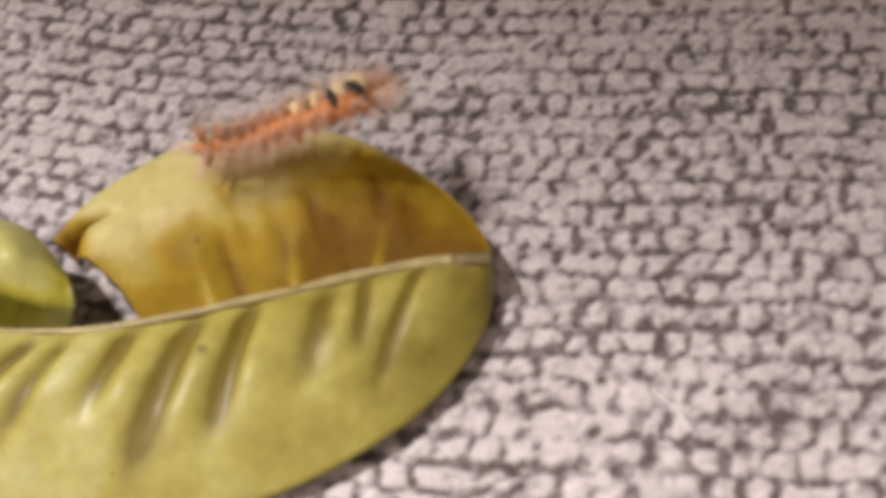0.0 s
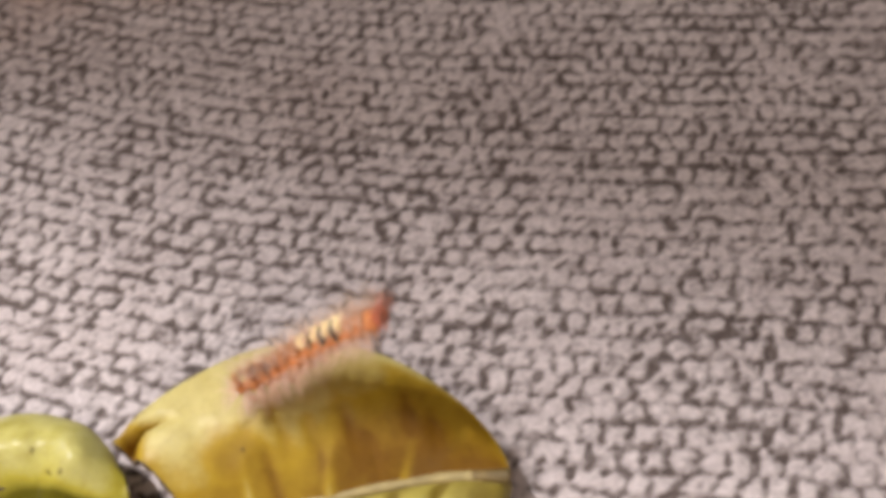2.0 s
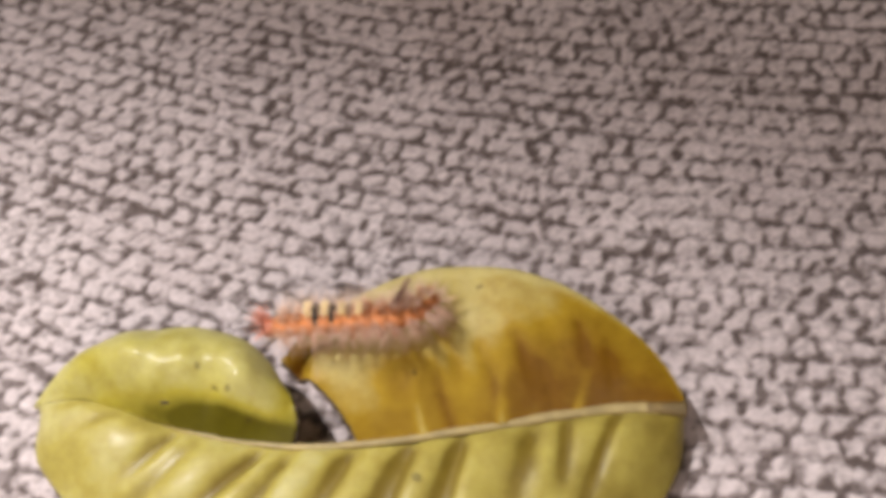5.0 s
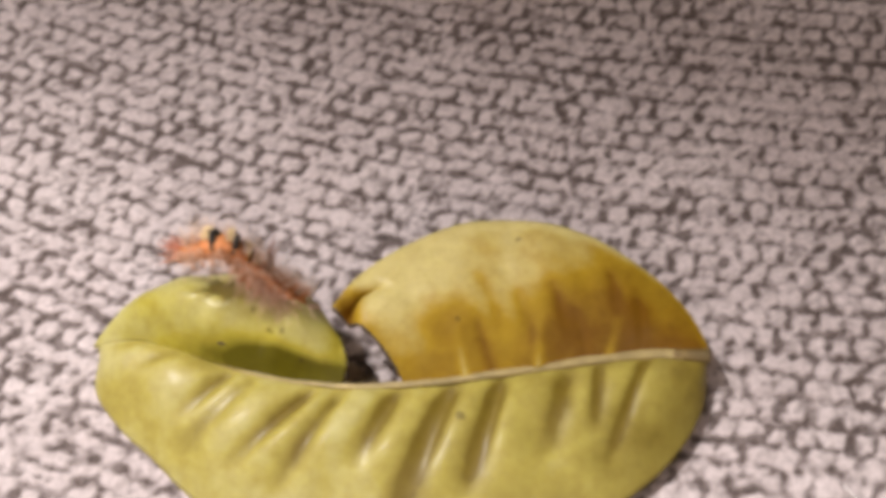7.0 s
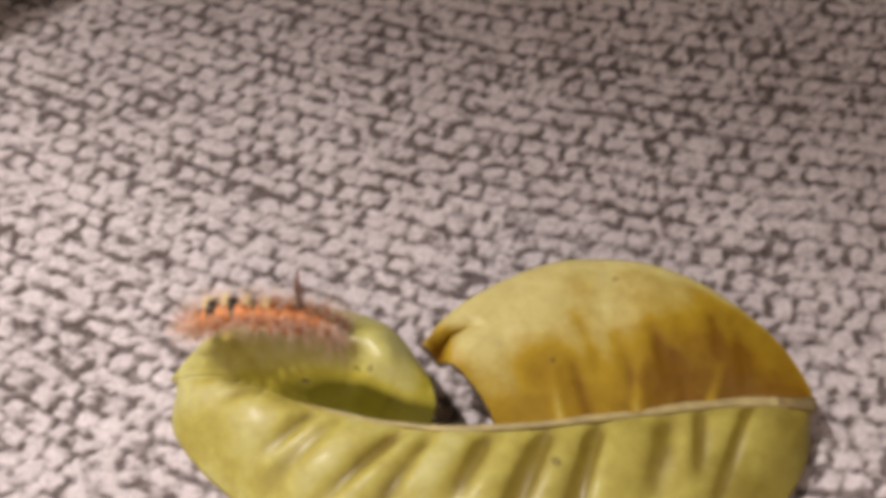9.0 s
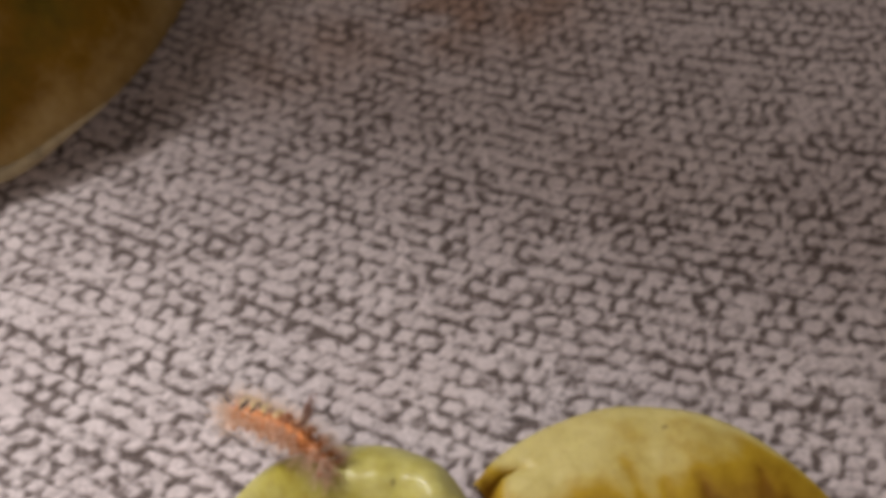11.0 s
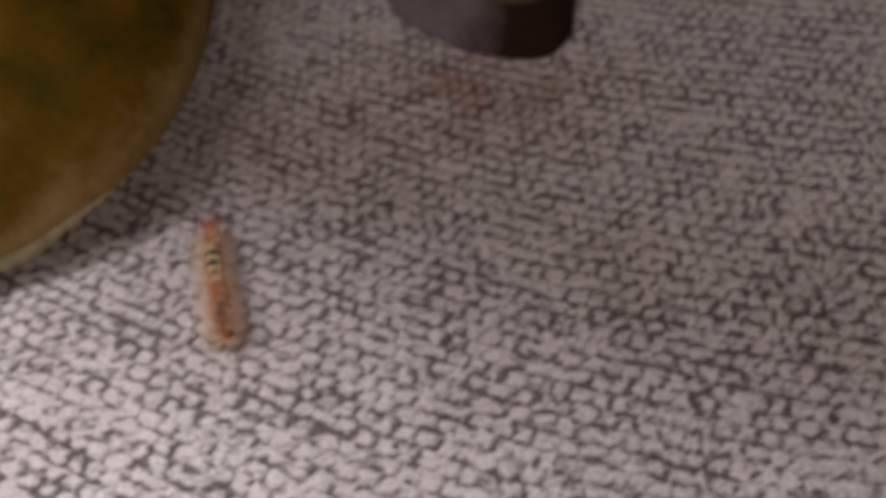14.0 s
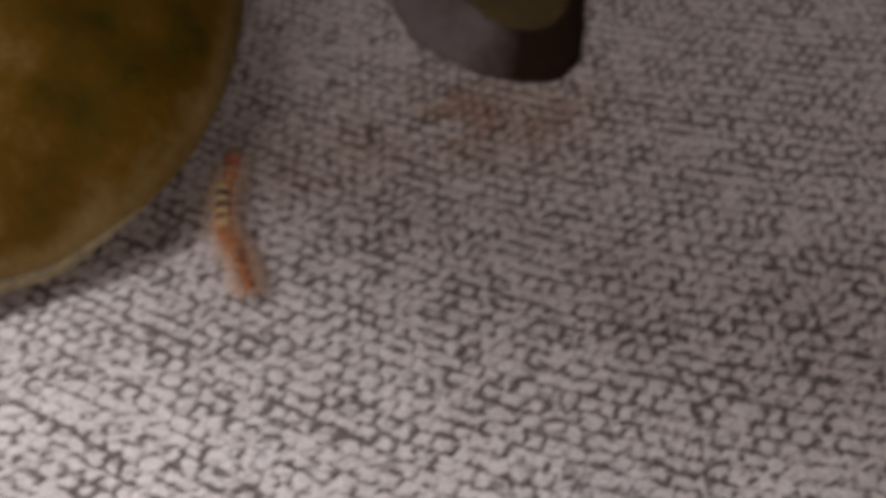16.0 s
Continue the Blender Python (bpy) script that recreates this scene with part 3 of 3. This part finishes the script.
def make_curled_leaf():
    """A withered leaf: a dull brown hump, its near edge rolled under and dried dark, one flank grey for shaded cloth.
    """
    leaf = tagged(new("curled_leaf"), "withered dull brown leaf with a dark rolled edge on cloth", "leaf")
    foot = curve_points([(11.5, 262), (12.5, 215), (12.0, 176), (11.2, 156), (8.6, 146), (2.5, 141), (-6, 142), (-15, 146), (-24, 152), (-33, 164), (-40, 190), (-44, 225), (-46, 262)], 80)
    crest = curve_points([(7.5, 262), (7.0, 220), (5.5, 190), (4.5, 176), (3.2, 170), (0.5, 167), (-2.5, 167), (-5, 169), (-6.5, 173), (-8, 182), (-9, 200), (-9, 230), (-9, 262)], 80)

    def shell(low, high_t, rows):
        made = []
        for i in range(80):
            for t in np.linspace(low, high_t, rows):
                x, y = foot[i] * (1 - t) + crest[i] * t
                z = 0.5 + 7.0 * math.sin(0.5 * math.pi * t) ** 0.75 + 0.02 * max(0, y - 165)
                k = 0.9 * noise.noise(Vector((x * 0.12, y * 0.12, 3.0))) + 0.4 * noise.noise(Vector((x * 0.4, y * 0.4, 6.0)))
                made.append(((x + k) * MM, (y + k) * MM, max(0.4, z + k * min(1, 2 * t)) * MM))
        return made

    edge = mesh_object("rolled_edge", shell(0.0, 0.48, 16), grid_faces(80, 16), LEAF_GREY, leaf, "dried edge rolled under, dark brown, its flank grey as shaded cloth")
    # the grey flank stands in for plain shaded cloth beside the leaf
    dried = [0.62 - 0.84 * float(smooth_step((i - 36) / 8)) for i in range(80) for _ in range(16)]
    edge.data.attributes.new("amber", "FLOAT", "POINT").data.foreach_set("value", dried)
    solid(edge, 0.5 * MM)
    cap = shell(0.48, 1.0, 14)
    solid(mesh_object("blade", cap, grid_faces(80, 14), LEAF_CAP, leaf, "dull brown upper side"), 0.5 * MM)
    top = []
    for i in range(40):
        a, b = crest[i], crest[79 - i]
        for t in np.linspace(0, 1, 8):
            x, y = a * (1 - t) + b * t
            top.append((x * MM, y * MM, (7.5 + 1.2 * math.sin(math.pi * t) + 0.02 * max(0, y - 165)) * MM))
    solid(mesh_object("blade", top, grid_faces(40, 8), LEAF_CAP, leaf, "dull brown upper side"), 0.5 * MM)


make_curled_leaf()


def make_lint():
    for a, b in (((60.6, -17.6), (64.4, -24.2)),):
        line = curve_points([(a[0], a[1], 0.4), ((a[0] + b[0]) / 2 + 0.3, (a[1] + b[1]) / 2, 0.8), (b[0], b[1], 0.4)], 12) * MM
        v, f = tube(line, [0.11 * MM] * 12, 6)
        lint = tagged(new("lint_fibre"), "short white lint fibre lying on the woven cloth", "lint")
        mesh_object("strand", v, f, LINT, lint)


make_lint()


# ---- the caterpillar ----
def hair(verts, faces, root, tip, radius, bend=None):
    """A tapered three-sided hair."""
    a, b = Vector(root), Vector(tip)
    d = (b - a).normalized()
    side = d.orthogonal().normalized()
    other = d.cross(side)
    mid = (a + b) / 2 + (Vector(bend) if bend else Vector((0, 0, 0)))
    n = len(verts)
    for c, r in ((a, radius), (mid, radius * 0.75)):
        for k in range(3):
            w = 2 * math.pi * k / 3
            verts.append(c + r * (math.cos(w) * side + math.sin(w) * other))
    verts.append(b)
    for k in range(3):
        m = (k + 1) % 3
        faces.extend([(n + k, n + m, n + 3 + m, n + 3 + k), (n + 3 + k, n + 3 + m, n + 6)])


def round_body(length, width, height, rng, flat=0.12):
    """A segment: a barrel with a soft waist, x ahead and z to the back."""
    verts, faces, rings, sides = [], [], 9, 16
    for i in range(rings):
        u = -1 + 2 * i / (rings - 1)
        r = (1 - abs(u) ** 2.6) ** 0.5 if abs(u) < 1 else 0.0
        r = max(r, 0.05)
        for k in range(sides):
            a = 2 * math.pi * k / sides
            wart = 1 + 0.03 * math.cos(6 * a) * (1 - u * u) + rng.uniform(-0.02, 0.02)
            z = height * r * math.sin(a) * wart
            verts.append(Vector((u * length, width * r * math.cos(a) * wart, z if z > 0 else z * (1 - flat))))
    for i in range(rings - 1):
        for k in range(sides):
            a, b = i * sides + k, i * sides + (k + 1) % sides
            faces.append((a, b, b + sides, a + sides))
    faces.append(tuple(range(sides))[::-1])
    faces.append(tuple(range((rings - 1) * sides, rings * sides)))
    return verts, faces


def spray(rng, count, roots, ways, length, radius, spread):
    verts, faces = [], []
    for _ in range(count):
        k = rng.randrange(len(roots))
        root = Vector(roots[k]) + Vector([rng.uniform(-0.25, 0.25) * MM for _ in range(3)])
        way = (Vector(ways[k]).normalized() + Vector([rng.gauss(0, spread) for _ in range(3)])).normalized()
        far = length * rng.uniform(0.6, 1.15)
        hair(verts, faces, root, root + way * far, radius, [rng.gauss(0, 0.05) * far for _ in range(3)])
    return verts, faces


def brush(rng, height, width):
    """A dense upright tuft with a rounded top."""
    verts, faces = [], []
    for _ in range(220):
        x, y = rng.uniform(-0.40, 0.40), rng.uniform(-1, 1)
        root = Vector((x * 0.8 * MM, y * width * 0.8, 1.0 * MM))
        tip = Vector((x * 1.2 * MM, y * width * 1.15, (1.0 * MM + height) * (1 - 0.25 * y * y) * rng.uniform(0.9, 1.06)))
        hair(verts, faces, root, tip, 0.13 * MM)
    return verts, faces


SEGMENTS = 12


def make_caterpillar():
    rng = random.Random(11)
    bug = tagged(new("caterpillar"), "hairy orange caterpillar with cream brushes and black bands", "caterpillar")
    parts = []
    for i in range(SEGMENTS + 1):
        if i == 0:
            v, f = round_body(1.25 * MM, 1.35 * MM, 1.3 * MM, rng)
            seg = mesh_object("head", v, f, HEAD, bug, "shiny red-orange head")
            for side in (-1, 1):
                v, f = spray(rng, 9, [(0.6 * MM, side * 0.8 * MM, 0.7 * MM)], [(1.0, side * 0.55, 0.45)], 6.5 * MM, 0.05 * MM, 0.07)
                mesh_object("hair_pencil", v, f, PENCIL, seg, "long dark hair pencil")
            v, f = spray(rng, 190, [(0.3 * MM, y * MM, z * MM) for y, z in ((-1, 0.3), (1, 0.3), (0, 1.0), (-0.6, 0.8), (0.6, 0.8))],
                         [(0.8, -0.8, 0.2), (0.8, 0.8, 0.2), (0.9, 0, 0.8), (0.8, -0.5, 0.6), (0.8, 0.5, 0.6)], 3.1 * MM, 0.028 * MM, 0.34)
            mesh_object("face_hair", v, f, RED, seg, "reddish face hair")
        else:
            size = 1.0 if 2 < i < 9 else (0.9 if i <= 2 else 1.0 - 0.135 * (i - 8))
            v, f = round_body(1.85 * MM, 1.95 * size * MM, 1.75 * size * MM, rng)
            seg = mesh_object("segment", v, f, SKIN, bug)
            if 3 <= i <= 6:
                v, f = brush(rng, (2.2, 2.0, 1.75, 1.55)[i - 3] * MM, 1.05 * MM)
                v = [p + Vector((-0.35 * (i - 3) * MM, 0, 0)) for p in v]
                mesh_object("cream_brush", v, f, CREAM, seg, "dense cream-yellow hair brush")
            if 3 <= i <= 5:
                vb, fb = round_body((0.70, 0.64, 0.50)[i - 3] * MM, 1.76 * MM, (2.55, 2.4, 2.15)[i - 3] * MM, rng, 0.3)
                vb = [p + Vector((-(0.93 + 0.35 * (i - 3)) * MM, 0, 0.05 * MM)) for p in vb]
                keep = [q for q in fb if sum(vb[k].z for k in q) / len(q) > 0.5 * MM]
                mesh_object("black_band", vb, keep, SHADE if i == 5 else BLACK, seg, "brown band across the back" if i == 5 else "black velvety band across the back")
            for side in (-1, 1):
                v, f = spray(rng, 125 if i >= 7 else 84, [(0, side * 1.4 * MM, -0.2 * MM), (0.4 * MM, side * 1.5 * MM, 0.4 * MM), (-0.4 * MM, side * 1.3 * MM, -0.6 * MM)],
                             [(0.1, side, 0.05), (0.3, side, 0.2), (-0.2, side, -0.8)], 4.3 * MM, 0.018 * MM, 0.36)
                mesh_object("side_hair", v, f, (PALE, PINK, PINK)[(i + (side > 0)) % 3], seg)
            v, f = spray(rng, 150 if i >= 7 else 45, [(0, 0.9 * MM, 1.2 * MM), (0, -0.9 * MM, 1.2 * MM), (-0.4 * MM, 0, 1.5 * MM)], [(-0.1, 0.5, 1), (-0.1, -0.5, 1), (-0.3, 0, 1)], 1.5 * MM, 0.038 * MM, 0.40)
            mesh_object("back_hair", v, f, BROWN if i >= 7 else PINK, seg)
            v, f = spray(rng, 85, [(0, 0.6 * MM, 1.3 * MM), (0, -0.6 * MM, 1.3 * MM)], [(-0.2, 0.4, 1), (-0.2, -0.4, 1)], 4.0 * MM, 0.015 * MM, 0.4)
            mesh_object("long_hair", v, f, PALE, seg, "long pale wispy hair")
            if i == 9:
                v, f = spray(rng, 60, [(0, 0, 0)], [(0, 0, 1.0)], 6.0 * MM, 0.055 * MM, 0.06)
                pencil = mesh_object("tail_pencil", v, f, RUST, seg, "brown tail hair pencil")
            if i == SEGMENTS:
                v, f = spray(rng, 40, [(-0.9 * MM, y * MM, 0.1 * MM) for y in (-0.6, 0, 0.6)], [(-1, -0.5, 0.15), (-1, 0, 0.2), (-1, 0.5, 0.15)], 3.6 * MM, 0.05 * MM, 0.2)
                mesh_object("tail_hair", v, f, PALE, seg, "pale wispy tail hair")
            if i <= 3 or 6 <= i <= 9 or i == 12:
                for side in (-1, 1):
                    r = 0.3 if i <= 3 else 0.5
                    v, f = tube([(0, side * 0.9 * MM, -1.0 * MM), (0.1 * MM, side * 1.05 * MM, -1.6 * MM), (0.15 * MM, side * 0.95 * MM, -2.1 * MM)],
                                [r * MM, r * 0.8 * MM, r * 0.5 * MM], 8)
                    mesh_object("leg" if i <= 3 else "proleg", v, f, SKIN, seg)
        parts.append(seg)
    return bug, parts, pencil


CATERPILLAR, BODY, PENCIL_TUFT = make_caterpillar()


# ---- what moves ----
def body_poses(points, lean):
    """Poses of the head and the segments along a line from tail to head, in mm."""
    line = curve_points(points, np.linspace(0, 1, 4 * SEGMENTS + 1)) * MM
    ways = [Vector(line[min(k + 1, len(line) - 1)] - line[max(k - 1, 0)]).normalized() for k in range(len(line))]
    up, ups = Vector((0, lean, 1)), []
    for w in ways:
        up = (up - up.dot(w) * w).normalized()
        ups.append(up)
    made = []
    for i in range(SEGMENTS + 1):
        k = 4 * (SEGMENTS - i)
        turn = Matrix((ways[k], ups[k].cross(ways[k]), ups[k])).transposed()
        made.append(Matrix.Translation(line[k]) @ turn.to_4x4())
    return made


def motions():
    crawl = [
        (0, (13.6, 13.8, 17.2), (18.7, 13.8, 17.1), (23.8, 13.8, 18.8), (27.6, 13.8, 20.0), (31.2, 13.9, 20.8), (33.4, 16.6, 18.6), (34.4, 19.8, 15.6)),
        (0.2, (13.5, 13.6, 17.6), (20.2, 13.6, 17.3), (26.2, 13.6, 20.5), (31.3, 13.6, 23.2), (37.8, 13.6, 22.9)),
        (0.3, (13.9, 13.5, 17.6), (20.1, 13.5, 17.7), (26.2, 13.5, 21.1), (30.6, 13.5, 24.0), (36.9, 13.5, 27.2)),
        (0.5, (14.7, 13.2, 17.4), (21.1, 13.2, 18.7), (26.9, 13.2, 21.3), (32.3, 13.2, 22.4), (41.0, 13.2, 21.7)),
        (0.8, (12.6, 12.7, 18.0), (16.6, 12.7, 18.3), (21.7, 12.7, 21.0), (26.1, 12.7, 24.9), (28.7, 12.7, 26.5), (30.8, 12.4, 25.5), (31.8, 12.0, 22.6)),
        (1, (13.6, 12.4, 17.0), (18.0, 12.4, 17.7), (22.4, 12.4, 20.9), (25.2, 12.4, 25.2), (26.8, 12.6, 28.2), (27.8, 14.0, 28.6), (27.8, 15.2, 24.8), (26.8, 15.6, 20.6)),
        (1.2, (13.0, 12.0, 16.6), (17.6, 12.0, 17.4), (22.0, 12.0, 20.8), (24.6, 12.0, 25.4), (26.2, 12.2, 28.9), (27.2, 13.6, 29.3), (27.2, 14.8, 25.4), (26.2, 15.2, 21.2)),
        (1.35, (12.9, 11.9, 16.6), (20.0, 11.9, 18.2), (24.2, 11.9, 23.5), (26.0, 11.9, 29.9), (26.2, 11.9, 36.2)),
        (1.5, (12.5, 11.5, 16.4), (21.8, 11.5, 21.2), (23.7, 11.5, 28.2), (21.6, 11.5, 35.0), (18.3, 11.5, 39.4)),
        (1.7, (12.4, 11.5, 16.4), (16.6, 11.5, 18.0), (19.8, 11.5, 22.0), (20.8, 11.5, 26.6), (21.6, 11.8, 29.4), (22.2, 13.4, 29.6), (22.0, 14.6, 25.6), (21.0, 15.0, 21.5)),
        (1.9, (12.4, 11.4, 16.3), (17.9, 11.4, 18.9), (23.4, 11.4, 24.1), (28.0, 11.4, 29.2), (31.6, 11.4, 35.7)),
        (2.1, (12.4, 11.3, 16.3), (17.0, 12.9, 17.2), (21.5, 14.4, 18.1), (25.9, 14.0, 17.9), (30.8, 13.0, 17.3)),
        (2.3, (12.4, 11.3, 16.3), (16.8, 12.1, 16.8), (21.7, 11.5, 16.4), (26.4, 9.6, 15.3), (31.0, 6.9, 13.6)),
        (2.5, (12.4, 11.2, 16.2), (18.0, 12.0, 16.7), (24.2, 11.2, 16.2), (30.1, 8.0, 14.3), (35.8, 4.2, 12.0)),
        (2.7, (12.9, 11.5, 16.4), (19.3, 11.9, 16.6), (26.1, 10.9, 16.0), (32.8, 9.9, 15.4), (37.3, 7.8, 14.2)),
        (3, (13.7, 11.8, 16.6), (19.5, 12.4, 16.9), (26.1, 11.9, 16.6), (32.7, 11.4, 16.4), (39.1, 10.2, 15.6)),
        (3.25, (14.1, 11.3, 16.3), (18.6, 11.3, 17.8), (22.4, 11.3, 21.6), (24.4, 11.3, 25.6), (25.6, 11.5, 28.0), (26.4, 13.0, 28.2), (26.2, 14.2, 24.4), (25.2, 14.6, 20.4)),
        (3.5, (14.8, 10.7, 15.9), (18.4, 10.7, 17.6), (21.4, 10.7, 22.0), (22.4, 10.7, 26.6), (22.9, 11.0, 29.4), (23.4, 12.6, 29.6), (23.2, 13.8, 25.6), (22.2, 14.2, 21.4)),
        (3.7, (14.6, 11.0, 16.1), (19.9, 11.0, 19.0), (22.1, 11.0, 25.5), (19.8, 11.0, 30.1), (13.1, 11.0, 28.4)),
        (4.2, (13.5, 13.8, 13.5), (17.0, 14.5, 15.5), (16.0, 12.0, 18.0), (10.0, 11.0, 18.5), (4.0, 11.0, 17.5)),
        (4.45, (13.8, 14.5, 14.0), (16.0, 12.3, 15.8), (12.5, 10.8, 17.5), (6.5, 10.5, 17.5), (0.5, 10.8, 16.3)),
        (4.7, (14.0, 14.5, 14.5), (14.5, 11.0, 15.5), (9.0, 9.5, 16.5), (3.0, 10.0, 16.0), (-3.0, 10.5, 15.0)),
        (4.95, (13.5, 13.0, 15.0), (11.5, 10.2, 16.0), (6.0, 10.0, 16.5), (0.0, 10.3, 16.3), (-6.0, 10.5, 15.5)),
        (5.2, (12.5, 11.5, 15.5), (8.0, 10.5, 16.5), (2.5, 10.5, 16.5), (-3.5, 10.5, 16.0), (-9.5, 10.5, 15.8)),
        (5.8, (5.3, 8.9, 19.2), (0.5, 8.9, 20.6), (-4.6, 8.9, 20.5), (-10.4, 8.9, 20.6), (-17.0, 8.9, 19.2)),
        (6, (0.4, 8.0, 15.0), (-3.8, 8.9, 17.2), (-9.4, 9.7, 15.7), (-15.4, 10.5, 15.9), (-20.9, 10.5, 18.8)),
        (6.5, (-8.0, 8.1, 8.6), (-12.5, 9.5, 13.2), (-16.4, 11.0, 17.3), (-18.9, 12.0, 20.0), (-21.0, 12.6, 19.4), (-24.1, 13.2, 16.8)),
        (6.75, (-9.8, 8.4, 11.0), (-13.6, 10.0, 14.6), (-16.8, 11.4, 18.0), (-19.2, 12.6, 21.0), (-21.0, 15.4, 18.6), (-22.0, 17.8, 14.6)),
        (7, (-11.5, 9.0, 11.6), (-14.7, 10.3, 14.0), (-17.2, 11.4, 17.3), (-18.8, 12.2, 20.4), (-20.5, 12.5, 21.3), (-25.8, 13.0, 19.1)),
        (7.25, (-12.6, 9.8, 13.6), (-16.0, 10.6, 16.4), (-20.0, 11.5, 19.6), (-23.8, 12.2, 21.0), (-27.6, 12.6, 19.2), (-31.0, 12.6, 17.4)),
        (7.5, (-14.6, 10.5, 13.8), (-18.2, 11.3, 16.4), (-22.6, 11.7, 18.4), (-27.0, 12.2, 20.6), (-29.4, 12.2, 22.6), (-31.8, 12.2, 25.2)),
        (7.8, (-16.1, 11.1, 13.7), (-20.3, 12.0, 16.0), (-24.6, 12.4, 17.6), (-28.4, 12.8, 20.8), (-31.7, 12.8, 25.7)),
        (8, (-17.1, 11.6, 13.8), (-21.9, 11.6, 17.2), (-26.4, 11.6, 22.6), (-26.2, 11.6, 33.0), (-25.6, 11.6, 41.3)),
        (8.2, (-16.6, 10.9, 14.4), (-18.8, 10.9, 18.2), (-23.2, 10.9, 22.0), (-28.2, 10.9, 23.2), (-32.2, 10.9, 21.2), (-36.0, 10.9, 18.6)),
        (10.3, (-23.5, 9.3, 12.7), (-27.1, 9.3, 14.7), (-31.6, 9.3, 15.7), (-36.1, 9.3, 16.5), (-39.9, 9.3, 16.8), (-41.3, 12.4, 12.0)),
        (10.5, (-23.8, 10.6, 13.3), (-27.3, 10.6, 14.3), (-31.4, 10.6, 15.5), (-36.0, 10.6, 16.5), (-39.9, 10.6, 17.0), (-41.4, 13.7, 12.2)),
        (10.8, (-25.6, 10.6, 12.8), (-28.9, 10.6, 16.3), (-32.3, 10.6, 19.0), (-35.3, 11.4, 19.9), (-38.1, 12.2, 20.1), (-39.5, 15.3, 15.3)),
        (11, (-26.7, 10.5, 12.5), (-29.0, 11.3, 15.8), (-31.9, 13.0, 16.5), (-35.2, 14.6, 16.6), (-39.2, 17.0, 14.7), (-40.4, 19.6, 10.7)),
        (11.5, (-31.9, 11.3, 16.1), (-34.5, 14.6, 15.2), (-39.3, 22.7, 7.3), (-42.6, 28.1, 4.1), (-46.0, 33.2, 2.4)),
        (11.8, (-33.9, 14.0, 2.4), (-38.2, 19.8, 2.4), (-41.9, 25.1, 2.4), (-45.0, 29.4, 2.4), (-48.7, 34.3, 2.4)),
        (12, (-38.3, 21.7, 2.4), (-40.5, 27.1, 2.4), (-43.4, 32.7, 2.4), (-46.5, 37.6, 2.4), (-49.4, 41.8, 2.4)),
        (12.5, (-43.9, 36.2, 2.4), (-46.7, 42.5, 2.4), (-49.7, 48.4, 2.4), (-53.1, 53.0, 2.4), (-57.1, 55.9, 2.4)),
        (13, (-49.0, 48.7, 2.4), (-52.1, 55.9, 2.4), (-55.4, 62.3, 2.4), (-57.7, 68.9, 2.4), (-59.5, 74.4, 2.4)),
        (13.6, (-50.8, 56.5, 2.4), (-53.8, 63.2, 2.4), (-57.2, 69.2, 2.4), (-61.5, 75.6, 2.4), (-66.0, 81.5, 2.4)),
        (14, (-53.0, 61.8, 2.4), (-55.0, 68.1, 2.4), (-56.9, 74.3, 2.4), (-58.8, 80.7, 2.4), (-60.6, 87.5, 2.4)),
        (14.2, (-58.1, 61.9, 2.4), (-59.1, 68.6, 2.4), (-59.8, 74.1, 2.4), (-60.7, 79.8, 2.4), (-61.7, 86.4, 2.4)),
        (14.5, (-55.9, 68.1, 2.4), (-57.9, 76.6, 2.4), (-59.0, 84.0, 2.4), (-60.0, 91.7, 2.4), (-60.7, 99.7, 2.4)),
        (14.8, (-56.8, 72.1, 2.4), (-59.9, 78.3, 2.4), (-63.2, 84.4, 2.4), (-65.9, 89.2, 2.4), (-69.1, 95.4, 2.4)),
        (15, (-55.2, 73.2, 2.4), (-58.0, 79.9, 2.4), (-61.5, 87.0, 2.4), (-66.1, 92.8, 2.4), (-73.8, 98.8, 2.4)),
        (15.4, (-55.8, 76.1, 2.4), (-59.4, 83.1, 2.4), (-64.3, 90.3, 2.4), (-69.2, 97.0, 2.4), (-74.5, 104.1, 2.4)),
        (16, (-56.4, 76.9, 2.4), (-59.5, 84.5, 2.4), (-63.8, 91.8, 2.4), (-66.2, 101.9, 2.4), (-66.1, 112.2, 2.4)),
    ]
    # how far the back leans over to the far side of the leaf
    lean = lambda t: float(np.interp(t, [0, 0.5, 0.8, 1.7, 1.9, 2.2, 3.0, 3.25, 3.5, 3.7, 4.3, 5.8, 7.8, 8.0, 8.2, 10.8, 11.6],
                                     [0.6, 0.6, 0.3, 0.3, 0.3, -0.1, -0.1, 0.3, 0.35, 0.3, 0.4, 0.8, 0.7, 0.2, 0.5, 0.7, -0.12]))
    poses = [(t, body_poses(points, lean(t))) for t, *points in crawl]
    walk(CATERPILLAR, [(t, Matrix.Translation(p[6].translation)) for t, p in poses])
    for i, seg in enumerate(BODY):
        walk(seg, [(t, Matrix.Translation(-p[6].translation) @ p[i]) for t, p in poses])

    # the tail pencil lies back over the tail, and stands up while the caterpillar crosses the leaf
    root = Matrix.Translation((0.6 * MM, 0, 0.8 * MM))
    walk(PENCIL_TUFT, [(t, root @ Matrix.Rotation(-radians(back), 4, "Y"))
                       for t, back in ((0.0, 72), (3.7, 70), (5.8, 8), (6.0, 4), (6.5, -36), (7.0, -32), (7.5, -24), (8.0, -28), (8.2, -34), (10.3, 0), (11.0, -14), (11.5, 30), (12.2, 66), (16.0, 70))])


motions()
